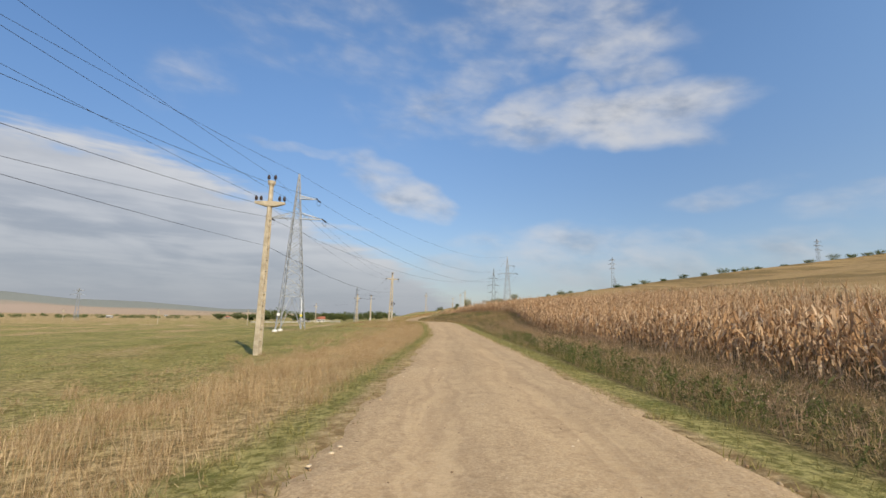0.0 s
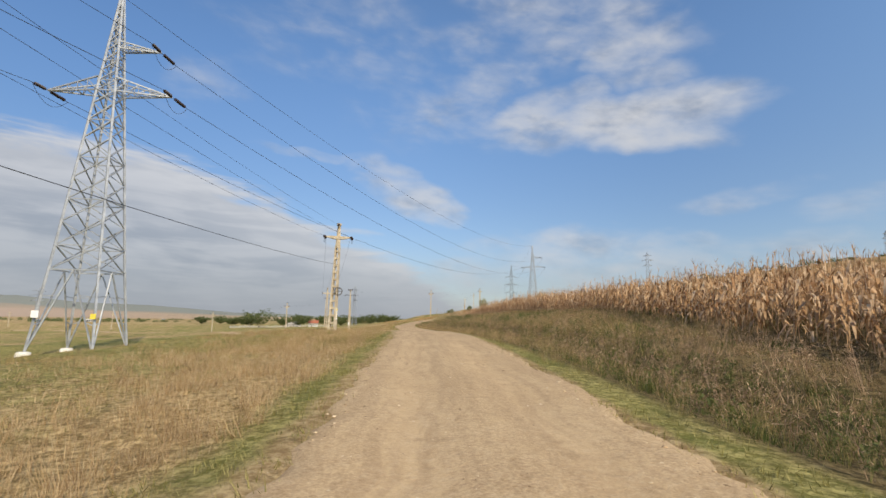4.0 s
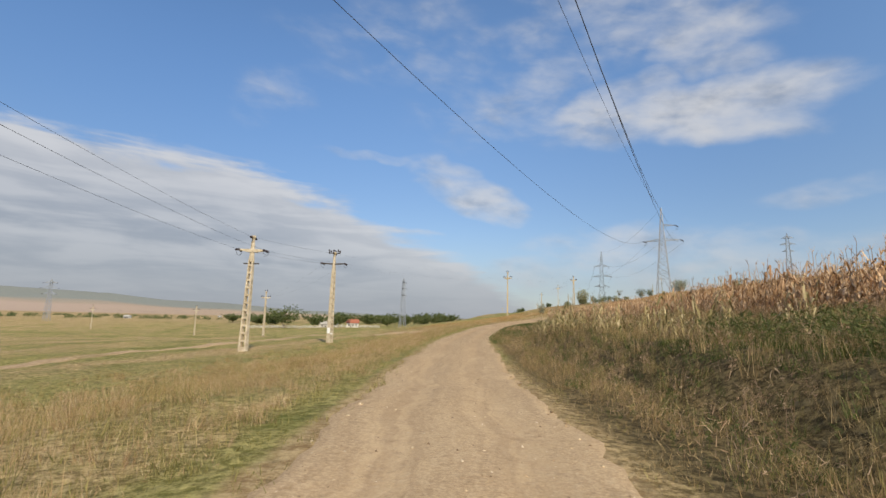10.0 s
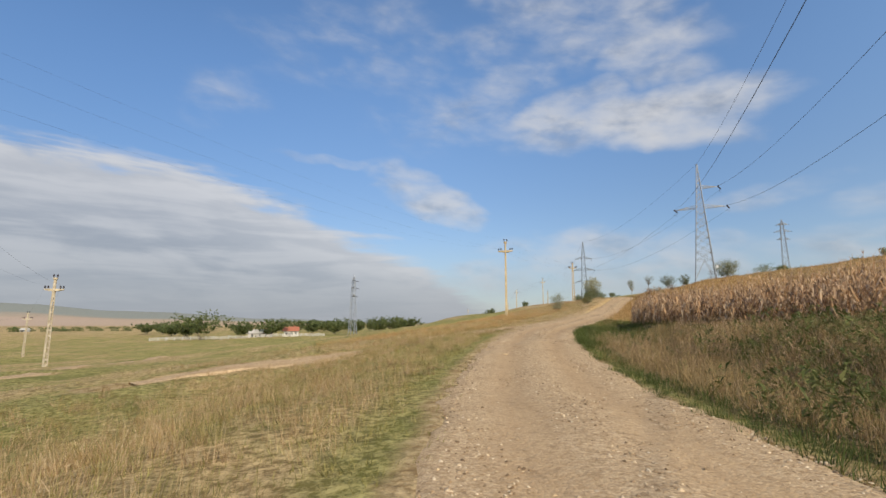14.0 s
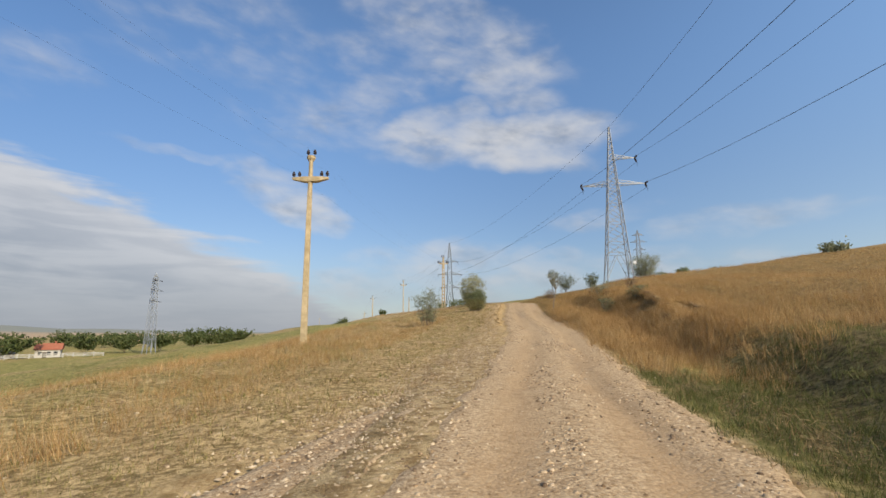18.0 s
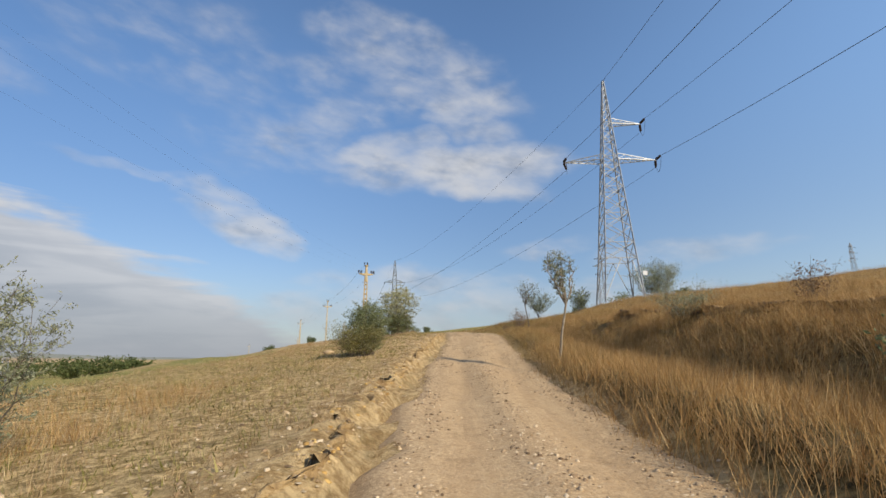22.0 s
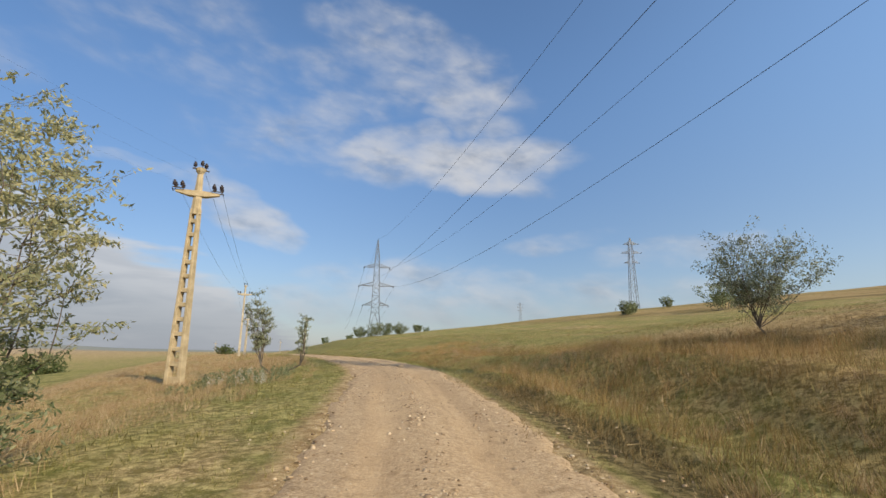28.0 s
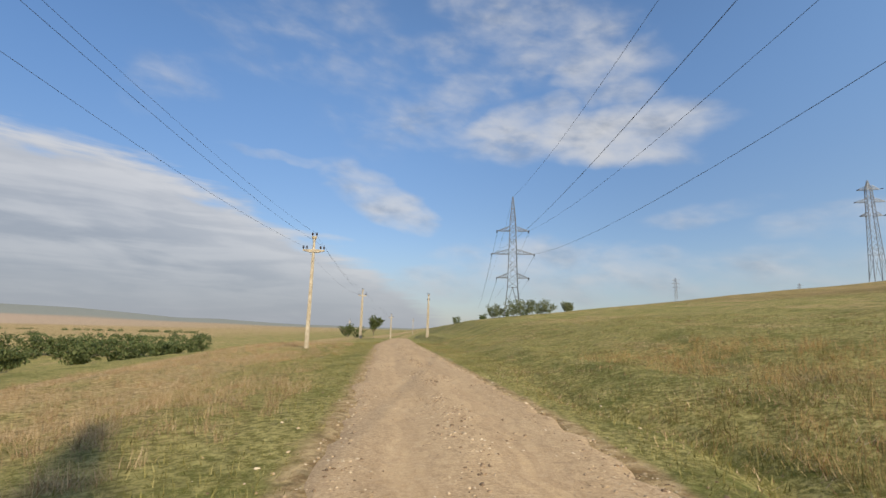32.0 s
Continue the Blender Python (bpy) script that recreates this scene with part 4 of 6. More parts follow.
    POLE_TIPS[key] = [thing.matrix_world @ t for t in tips] + [thing.matrix_world @ Vector((0, 0, height * 0.62))]
    return thing


pole("a", -5.49, 25.43, 8.75, 80, 4, "pin", M_CONCRETE, "tall pale concrete pole with crossarm and dark insulators in the meadow", lean=1.0, slim=True)
two = pole("b", -6.8, 87.73, 8.95, -13, 10, "strain", M_CONCRETE, "ladder-pierced concrete tension pole beside the track fork", 2.0, lean=1.3)
three = pole("c", -24.83, 149.4, 9.0, -4, 12, "strain", M_CONCRETE, "ladder-pierced concrete pole with two crossarms in the meadow", 1.9, lean=0.8)
four = pole("d", -22.3, 160.1, 8.95, 80, 8, "switch", M_CONCRETE, "pale concrete pole carrying a dark overhead switch", 2.1)
pole("e", -6.76, 212.1, 9.05, 84, -14, "pin", M_CONCRETE_OCHRE, "ochre concrete pole with dark pin insulators on a dry slope", 1.75, slim=True)
pole("f", 12.12, 271.3, 9.3, -19, 4, "double", M_CONCRETE_OCHRE, "ochre ladder-pierced concrete pole with doubled insulators", 1.75)
pole("g", 10.35, 314.8, 8.95, 92, 2, "pin", M_CONCRETE, "slim pale concrete pole beside the farm track", 1.75, slim=True)
pole("h", 5.93, 375.2, 9.8, 70, 0, "pin", M_CONCRETE, "slim concrete pole among distant bushes", 1.75)
pole("i", 19.5, 371.7, 8.4, 70, 0, "pin", M_CONCRETE, "bare concrete pole on the crest beside the track", 0.5)
pole("j", 6.0, 450, 8.6, 70, 0, "pin", M_CONCRETE, "small distant concrete pole beyond the crest", 1.75)
for k, (px, py, ph) in enumerate([(-51, 198, 8.6), (-97, 241, 8.4), (-158, 267, 8.2), (-230, 290, 8.2), (-20.4, 520, 9.0), (10, 560, 9.0)]):
    pole("far%d" % k, px, py, ph, 70, 15, "pin", M_CONCRETE, "distant pale concrete pole on the plain", 1.7, slim=True)

# the fittings that only some poles carry
bm = bmesh.new()
for i in range(14):
    a, b = math.tau * i / 14, math.tau * (i + 1) / 14
    for r in (0.26, 0.30, 0.34):
        bar(bm, (0.2 + r * math.cos(a), -0.2, 3.35 + r * math.sin(a)), (0.2 + r * math.cos(b), -0.2, 3.35 + r * math.sin(b)), 0.018, 4)
bar(bm, (0.2, -0.2, 3.0), (0.2, -0.2, 3.7), 0.02)
bar(bm, (-0.12, -0.2, 3.35), (0.52, -0.2, 3.35), 0.02)
bmesh.ops.transform(bm, matrix=Matrix.Rotation(radians(20), 4, "Z") @ Matrix.Translation((0.06, -0.06, 0.0)), verts=bm.verts)
part("cable_coil", bm, M_IRON, two, "coil of dark spare cable")
side_on = Matrix.Rotation(radians(-13), 4, "Z") @ Matrix.Translation((0.32, 0.0, 0.0)) @ Matrix.Rotation(radians(90), 4, "Z")
bm = bmesh.new()
block(bm, (0, 0, 1.55), (0.24, 0.014, 0.95), 0.003)
bmesh.ops.transform(bm, matrix=side_on, verts=bm.verts)
plate = part("warning_plate", bm, M_WHITE, two, "white and yellow painted warning strip")
for zz, ww, hh in ((1.88, 0.17, 0.22), (1.55, 0.12, 0.06), (1.42, 0.10, 0.05), (1.28, 0.12, 0.05)):
    bm = bmesh.new()
    block(bm, (0, -0.011, zz), (ww, 0.008, hh), 0.001)
    bmesh.ops.transform(bm, matrix=side_on, verts=bm.verts)
    part("plate_mark", bm, M_YELLOW, plate)
bm = bmesh.new()
block(bm, (0, 0, 6.8), (1.3, 0.10, 0.09), 0.01)
part("lower_crossarm", bm, M_IRON, three)
bm = bmesh.new()
for sgn in (-1, 1):
    block(bm, (sgn * 0.262, 0, 1.2), (0.115, 0.336, 0.62), 0.012)
block(bm, (0, 0, 0.92), (0.44, 0.30, 0.10), 0.01)
bmesh.ops.transform(bm, matrix=Matrix.Rotation(radians(80), 4, "Z"), verts=bm.verts)
part("painted_band", bm, M_WHITE, four, "white painted band round the foot")


# ---- lattice pylons ----
PYLON_TIPS = {}


def lattice(bm, a0, a1, b0, b1, panels, r):
    """Crossed braces between two leg lines."""
    a0, a1, b0, b1 = map(Vector, (a0, a1, b0, b1))
    for i in range(panels):
        s, t = i / panels, (i + 1) / panels
        s, t = 1 - (1 - s) ** 1.15, 1 - (1 - t) ** 1.15
        p, q, u, v = a0.lerp(a1, s), b0.lerp(b1, s), a0.lerp(a1, t), b0.lerp(b1, t)
        bar(bm, p, v, r), bar(bm, q, u, r)
        if i % 2 == 0:
            bar(bm, u, v, r)


def truss_arm(thing, mat, z, side, span, root, depth=0.8, name="crossarm", heavy=1.0):
    bm = bmesh.new()
    tip = Vector((side * span, 0, z))
    low = [Vector((side * root, sy * root, z)) for sy in (-1, 1)]
    high = [Vector((side * root, sy * root, z + depth)) for sy in (-1, 1)]
    for p in low + high:
        bar(bm, p, tip, 0.05 * heavy)
    n = 5
    for i in range(n):
        s, t = i / n, (i + 1) / n
        for k in (0, 1):
            bar(bm, low[k].lerp(tip, s), high[k].lerp(tip, t), 0.026 * heavy), bar(bm, high[k].lerp(tip, s), low[k].lerp(tip, s), 0.026 * heavy)
        bar(bm, low[0].lerp(tip, s), low[1].lerp(tip, t), 0.026), bar(bm, low[0].lerp(tip, s), low[1].lerp(tip, s), 0.026)
    return part(name, bm, mat, thing), tip


def string(parent, at, way, length=1.5):
    """A long insulator string."""
    bm = bmesh.new()
    way = Vector(way).normalized()
    prof = [(0.02, 0), (0.02, 0.15)]
    n = 9
    for i in range(n):
        z = 0.18 + i * (length - 0.4) / n
        prof += [(0.12, z), (0.13, z + 0.05), (0.05, z + 0.09)]
    prof += [(0.02, length - 0.1), (0.02, length)]
    lathe(bm, prof, 8, Matrix.Translation(at) @ way.to_track_quat("Z", "Y").to_matrix().to_4x4())
    part("insulator_string", bm, M_PORCELAIN, parent)
    return Vector(at) + way * length


def pylon(key, x, y, z, turn, base, waist, arm_z, top_z, arms, mat, label, blocks=True, ways=((0, -1), (0, 1)), heavy=1.0, pinch=0.34, brace=1.0):
    """A four-legged tower. arms: (height, side, span); the tension strings point along ways, in the tower's own axes."""
    thing = tagged(new("power_pylon"), label, "pylon", "pylons of the high-voltage lines")
    thing.matrix_world = pose(x, y, z, 0, 0, turn)
    hb, hw = base / 2, waist / 2
    corners = [(-1, -1), (1, -1), (1, 1), (-1, 1)]
    knee = arm_z * 0.30
    kb = hb + (hw - hb) * pinch

    def at(c, h):
        if h <= knee:
            w = hb + (kb - hb) * h / knee
        elif h <= arm_z:
            w = kb + (hw - kb) * (h - knee) / (arm_z - knee)
        else:
            w = hw + (0.07 - hw) * (h - arm_z) / (top_z - arm_z)
        return Vector((c[0] * w, c[1] * w, h))

    for c in corners:
        bm = bmesh.new()
        for lo, hi in ((0, knee), (knee, arm_z), (arm_z, top_z)):
            bar(bm, at(c, lo), at(c, hi), 0.075 * heavy)
        leg = part("leg", bm, mat, thing)
        if blocks:
            bm = bmesh.new()
            lathe(bm, [(0.42, -0.5), (0.40, 0.22), (0.30, 0.30)], 10, Matrix.Translation(at(c, 0)))
            part("footing", bm, M_BLOCK, leg, "white concrete footing")
    for i in range(4):
        c, d = corners[i], corners[(i + 1) % 4]
        bm = bmesh.new()
        half = (at(c, knee) + at(d, knee)) / 2
        bar(bm, at(c, knee), at(d, knee), 0.045 * heavy)
        bar(bm, at(c, 0.3), half, 0.045 * heavy), bar(bm, at(d, 0.3), half, 0.045 * heavy)
        for s in (0.35, 0.68):
            bar(bm, at(c, knee * s), at(c, 0.3).lerp(half, s), 0.026 * heavy), bar(bm, at(d, knee * s), at(d, 0.3).lerp(half, s), 0.026 * heavy)
        n = max(4, round((arm_z - knee) / 1.4))
        lattice(bm, at(c, knee), at(c, arm_z), at(d, knee), at(d, arm_z), n, 0.034 * heavy * brace)
        lattice(bm, at(c, arm_z), at(c, top_z), at(d, arm_z), at(d, top_z), 11, 0.028 * heavy * brace)
        part("face_lattice", bm, mat, thing)
    bpy.context.view_layer.update()
    tips = []
    for h, side, span in arms:
        root = at((1, 1), h).x
        ob, tip = truss_arm(thing, mat, h, side, span, root, 1.05 if h <= arm_z + 0.3 else 0.55, heavy=heavy * (1.2 if len(arms) == 6 else 1.0))
        ends = [string(ob, tip + Vector((0.1 * wx, 0.1 * wy, 0)), (wx, wy, -0.12)) for wx, wy in ways]
        if len(ends) == 2:
            bm = bmesh.new()
            last = None
            for i in range(11):
                u = i / 10
                pnt = ends[0].lerp(ends[1], u) - Vector((0, 0, 1.0 * 4 * u * (1 - u)))
                if last is not None:
                    bar(bm, last, pnt, 0.016, 4)
                last = pnt
            part("jumper", bm, M_WIRE, ob)
        tips.append([thing.matrix_world @ e for e in ends])
    PYLON_TIPS[key] = tips + [[thing.matrix_world @ Vector((0, 0, top_z))] * 2]
    return thing


THREE = lambda low, up, w: ((low, -1, w), (low, 1, w), (up, 1, w * 0.74))
y1 = pylon("y1", -22.5, 81.5, z_at(-22.5, 81.5) - 0.1, 8, 4.1, 1.25, 18.9, 26.8, THREE(18.9, 22.4, 4.35), M_STEEL,
           "tall galvanised lattice pylon on white footings in the meadow", ways=((0.05, -1), (0.28, 0.95)), heavy=1.3, brace=1.15)
bm = bmesh.new()
block(bm, (1.9, -2.15, 2.6), (0.35, 0.04, 0.35), 0.005)
part("sign_plate", bm, M_YELLOW, y1, "yellow warning plate")
bm = bmesh.new()
block(bm, (-1.6, -2.2, 2.7), (0.45, 0.04, 0.45), 0.005)
part("sign_plate", bm, M_WHITE, y1, "white number plate, blank")
y2 = pylon("y2", 33.4, 250.5, z_at(33.4, 250.5) - 0.15, -22, 3.6, 1.5, 13.7, 23.5, THREE(14.4, 18.4, 4.55), M_STEEL,
           "galvanised lattice pylon with a one-sided upper arm on the bank", ways=((0, -1), (0.35, 0.93)), blocks=False, heavy=1.0, brace=1.2)
bm = bmesh.new()
block(bm, (2.0, -1.6, 2.6), (0.4, 0.04, 0.4), 0.005)
part("sign_plate", bm, M_WHITE, y2, "white number plate, blank")
SIX = lambda a, b, c, w: tuple((h, s, k * w) for h, k in ((a, 0.74), (b, 1.0), (c, 0.74)) for s in (-1, 1))
pylon("y3", 38.4, 384.5, z_at(38.4, 384.5) - 0.15, -8, 3.8, 1.25, 22.5, 28.0, SIX(8.9, 14.4, 19.8, 4.9), M_PYLON_DARK,
           "double-circuit lattice pylon rising from bushes on the crest", heavy=1.05, blocks=False, pinch=0.6)
FAR = [("r4", 138.5, 399.5, 28.5, -20, 3.6), ("r1", 309, 400, 27, 10, 3.8), ("r5", 432, 800, 27, 15, 4.2), ("l1", -67, 365, 27.0, 82, 2.6), ("l2", -262, 341, 23.5, 20, 4.6),
       ("r6", 250, 720, 26, 5, 4.2), ("r7", 420, 560, 27, 5, 4.2)]
for key, px, py, ph, pt, pw in FAR:
    k = ph / 28
    pylon(key, px, py, z_at(px, py) - 0.2, pt, 3.0 * k, 1.2 * k, 25.2 * k, 27.8 * k, SIX(18.0 * k, 21.8 * k, 25.2 * k, pw), M_STEEL_FAR,
          "slender distant lattice pylon with short arms", blocks=False, heavy=1.25, ways=((0, -1),))


# ---- wires ----
def wire(a, b, sag, r, label, kind="power_cable"):
    a, b = Vector(a), Vector(b)
    cu = bpy.data.curves.new(kind, "CURVE")
    cu.dimensions, cu.bevel_depth, cu.bevel_resolution = "3D", r, 0
    sp = cu.splines.new("POLY")
    n = 22
    sp.points.add(n)
    for i in range(n + 1):
        u = i / n
        p = a.lerp(b, u) - Vector((0, 0, sag * 4 * u * (1 - u)))
        sp.points[i].co = (*p, 1)
    cu.materials.append(M_WIRE)
    return tagged(new(kind, cu), label, "cable", "overhead wires")


MV = "dark bare wire slung between concrete poles"
for a, b, sag in (("a", "b", 1.0), ("b", "c", 1.1), ("c", "d", 0.1), ("d", "e", 1.0), ("e", "f", 1.0), ("f", "g", 0.7), ("g", "h", 0.9), ("h", "j", 1.0)):
    for i in range(3):
        wire(POLE_TIPS[a][i], POLE_TIPS[b][i], sag, 0.0015 if a in "de" else 0.0065, MV)
for i in range(4):
    pa = POLE_TIPS["a"][i]
    wire(pa + Vector((0.5, -62, 0.3)), pa, 1.0, 0.0065, MV)
wire(POLE_TIPS["a"][3], POLE_TIPS["b"][3], 0.9, 0.011, "black telephone cable slung between concrete poles", "telephone_cable")
for a, b in (("d", "far0"), ("far0", "far1"), ("far1", "far2")):
    for i in range(2):
        wire(POLE_TIPS[a][i], POLE_TIPS[b][i], 0.8, 0.004, MV)
HV = "long dark high-voltage conductor between lattice pylons"
for i in range(4):
    wire(PYLON_TIPS["y1"][i][1], PYLON_TIPS["y2"][i][0], 7.0 if i < 3 else 5.6, 0.021, HV)
    p = PYLON_TIPS["y1"][i][0]
    wire(p + Vector((-22, -185, 1.0)), p, 6.0 if i < 3 else 4.5, 0.021, HV)
for i, k in ((0, 2), (1, 3), (2, 5), (3, 6)):
    wire(PYLON_TIPS["y2"][i][1], PYLON_TIPS["y3"][k][0], 3.4, 0.021, HV)
for i in range(7):
    p = PYLON_TIPS["y3"][i][1 if i < 6 else 0]
    wire(p, p + Vector((14, 180, -4)), 4.0, 0.021, HV)


# ---- plants: small shapes repeated over the land ----
rng = np.random.RandomState(11)


def clump(blades, height, radius, width, bend, seed, straight=False):
    """A tuft of blades, bent ones with a knee or short straight ones."""
    r = np.random.RandomState(seed)
    V, F = [], []
    for i in range(blades):
        a, d = r.uniform(0, math.tau), radius * math.sqrt(r.uniform(0, 1))
        base = np.array([d * math.cos(a), d * math.sin(a), -0.04])
        b = r.uniform(0, math.tau)
        out = np.array([math.cos(b), math.sin(b), 0])
        side = np.array([-math.sin(b), math.cos(b), 0]) * width * r.uniform(0.7, 1.3)
        h, k = height * r.uniform(0.55, 1.1), bend * r.uniform(0.3, 1.2)
        mid = base + out * h * k * 0.35 + np.array([0, 0, h * 0.6])
        tip = base + out * h * k + np.array([0, 0, h * (1 - 0.25 * k)])
        low = base + (mid - base) * 0.45
        n = len(V)
        if straight:
            V += [base - side, base + side, tip]
            F += [(n, n + 1, n + 2)]
            continue
        V += [base, low - side, low + side, tip]
        F += [(n, n + 2, n + 1), (n + 1, n + 2, n + 3)]
    return np.array(V), np.array(F)


def tangle(bits, height, radius, length, width, seed):
    """A matted cushion of short broken stalks and leaf ends lying every way."""
    r = np.random.RandomState(seed)
    V, F = [], []
    for i in range(bits):
        a, d = r.uniform(0, math.tau), radius * math.sqrt(r.uniform(0, 1))
        c = np.array([d * math.cos(a), d * math.sin(a), height * r.uniform(0.02, 1.0) * (1.1 - 0.75 * (d / radius) ** 2)])
        way = r.randn(3) * (0.7, 0.7, 0.7) + (0, 0, 0.9)
        way = way / (np.linalg.norm(way) + 1e-9) * length * r.uniform(0.5, 1.3)
        side = np.cross(way, r.randn(3))
        side = side / (np.linalg.norm(side) + 1e-9) * width * r.uniform(0.6, 1.5)
        n = len(V)
        V += [c - way / 2 - side, c - way / 2 + side, c + way / 2]
        F += [(n, n + 1, n + 2)]
    return np.array(V), np.array(F)


def weed(height, seed, leaves=26, twigs=7, leaf=0.05):
    """A dead branching herb: stem, twigs and small seed heads or leaves."""
    r = np.random.RandomState(seed)
    V, F = [], []

    def strip(p, q, w):
        d = q - p
        s = np.cross(d, [0.3, 0.5, 0.8])
        s = s / (np.linalg.norm(s) + 1e-9) * w
        n = len(V)
        V.extend([p - s, p + s, q])
        F.append((n, n + 1, n + 2))

    for stem in range(3):
        foot = np.array([r.uniform(-0.08, 0.08), r.uniform(-0.08, 0.08), -0.03])
        top = foot + np.array([r.uniform(-0.3, 0.3) * height, r.uniform(-0.3, 0.3) * height, height * r.uniform(0.7, 1.1)])
        strip(foot, top, 0.005)
        for i in range(twigs):
            t = r.uniform(0.25, 0.97)
            p = foot + (top - foot) * t
            a = r.uniform(0, math.tau)
            q = p + np.array([math.cos(a), math.sin(a), r.uniform(0.4, 1.4)]) * height * r.uniform(0.10, 0.26)
            strip(p, q, 0.003)
            for j in range(max(1, leaves // (3 * twigs))):
                c = p + (q - p) * r.uniform(0.4, 1.1)
                d = r.randn(3) * leaf
                e = r.randn(3) * leaf * 0.5
                n = len(V)
                V.extend([c - d, c + e, c + d])
                F.append((n, n + 1, n + 2))
    return np.array(V), np.array(F)


def corn(seed, leaves=7, fine=True):
    """A dry maize plant with hanging leaves, a cob and a tassel."""
    r = np.random.RandomState(seed)
    h = 2.05
    V, F = [], []
    for k in range(3):
        a, b = k * math.tau / 3, (k + 1) * math.tau / 3
        n = len(V)
        V += [(0.014 * math.cos(a), 0.014 * math.sin(a), -0.05), (0.014 * math.cos(b), 0.014 * math.sin(b), -0.05), (0.008 * math.cos(b), 0.008 * math.sin(b), h), (0.008 * math.cos(a), 0.008 * math.sin(a), h)]
        F += [(n, n + 1, n + 2), (n, n + 2, n + 3)]
    for i in range(leaves):
        z = 0.35 + 1.45 * (i + r.uniform(-0.3, 0.3)) / leaves
        a = (i % 2) * math.pi + r.uniform(-0.7, 0.7)
        out, side = np.array([math.cos(a), math.sin(a), 0]), np.array([-math.sin(a), math.cos(a), 0])
        ln, w = r.uniform(0.35, 0.65), r.uniform(0.03, 0.05)
        p0 = np.array([0, 0, z])
        p1 = p0 + out * ln * 0.35 + np.array([0, 0, ln * r.uniform(0.1, 0.4)])
        p2 = p0 + out * ln * r.uniform(0.55, 0.8) + np.array([0, 0, -ln * r.uniform(0.0, 0.5)]) + side * r.uniform(-0.06, 0.06)
        p3 = p2 + np.array([0, 0, -ln * r.uniform(0.15, 0.45)]) + out * 0.04
        n = len(V)
        if fine:
            V += [p0 - side * w * 0.5, p0 + side * w * 0.5, p1 - side * w, p1 + side * w, p2 - side * w * 0.8, p2 + side * w * 0.8, p3]
            F += [(n, n + 1, n + 2), (n + 1, n + 3, n + 2), (n + 2, n + 3, n + 4), (n + 3, n + 5, n + 4), (n + 4, n + 5, n + 6)]
        else:
            V += [p0, p1 - side * w * 1.3, p1 + side * w * 1.3, p3]
            F += [(n, n + 1, n + 2), (n + 1, n + 3, n + 2)]
    for i in range(5 if fine else 2):
        a = r.uniform(0, math.tau)
        n = len(V)
        V += [(-0.008, 0, h - 0.02), (0.008, 0, h - 0.02), (0.12 * math.cos(a), 0.12 * math.sin(a), h + r.uniform(0.12, 0.25))]
        F += [(n, n + 1, n + 2)]
    if fine:
        a = r.uniform(0, math.tau)
        c = np.array([0.05 * math.cos(a), 0.05 * math.sin(a), 1.0])
        n = len(V)
        V += [c + (-0.03, 0, 0), c + (0.03, 0, 0), c + (0, 0.03, 0.0), c + (0.06 * math.cos(a), 0.06 * math.sin(a), 0.24)]
        F += [(n, n + 1, n + 3), (n + 1, n + 2, n + 3), (n + 2, n, n + 3)]
    return np.array(V, float), np.array(F)


def sow(name, x, y, shapes, sizes, mat, label, category, tilt=0.12, sink=0.0, flat=True, z=None):
    """Many small plants or stones as one mesh, of kind stuff."""
    x, y = np.asarray(x), np.asarray(y)
    z = (land(x, y) if z is None else z) - sink
    pick = rng.randint(0, len(shapes), len(x))
    VV, FF, off = [], [], 0
    for k, (V, F) in enumerate(shapes):
        m = np.where(pick == k)[0]
        if not len(m):
            continue
        a = rng.uniform(0, math.tau, len(m))
        c, s = np.cos(a)[:, None], np.sin(a)[:, None]
        sz = np.asarray(sizes)[m][:, None]
        lx, ly = rng.randn(len(m), 1) * tilt, rng.randn(len(m), 1) * tilt
        vx = (V[:, 0] * c - V[:, 1] * s) * sz + lx * V[:, 2] * sz
        vy = (V[:, 0] * s + V[:, 1] * c) * sz + ly * V[:, 2] * sz
        vz = V[:, 2] * sz * rng.uniform(0.85, 1.15, (len(m), 1))
        P = np.stack([vx + x[m][:, None], vy + y[m][:, None], vz + z[m][:, None]], -1)
        VV.append(P.reshape(-1, 3))
        FF.append((F[None] + (np.arange(len(m)) * len(V))[:, None, None] + off).reshape(-1, 3))
        off += P.shape[0] * P.shape[1]
    me = mesh_of(name, np.concatenate(VV), np.concatenate(FF), mat, not flat)
    return tagged(linked(name, me), label, category, kind="stuff")


def strip_points(side, u0, u1, y0, y1, per_m2, patch=0.0, near=1.0, seed=0):
    """Random points beside the road; side -1 left, +1 right. patch thins them in clouds, near > 1 crowds them to the road."""
    n = int((u1 - u0) * (y1 - y0) * per_m2)
    u = u0 + (u1 - u0) * rng.uniform(0, 1, n) ** near
    y = rng.uniform(y0, y1, n)
    x = np.where(side < 0, along(y, R_L) - u, along(y, R_R) + u)
    if patch:
        w = np.sin(x * 0.53 + 1.7 * seed + 0.8 * np.sin(y * 0.21)) + np.sin(y * 0.37 - x * 0.19 + seed) + 0.8 * np.sin(x * 1.3 + y * 1.1 + seed)
        keep = w * 0.4 + rng.uniform(-1, 1, n) > patch * 2 - 1.6 + 0.2
        x, y = x[keep], y[keep]
    return x, y


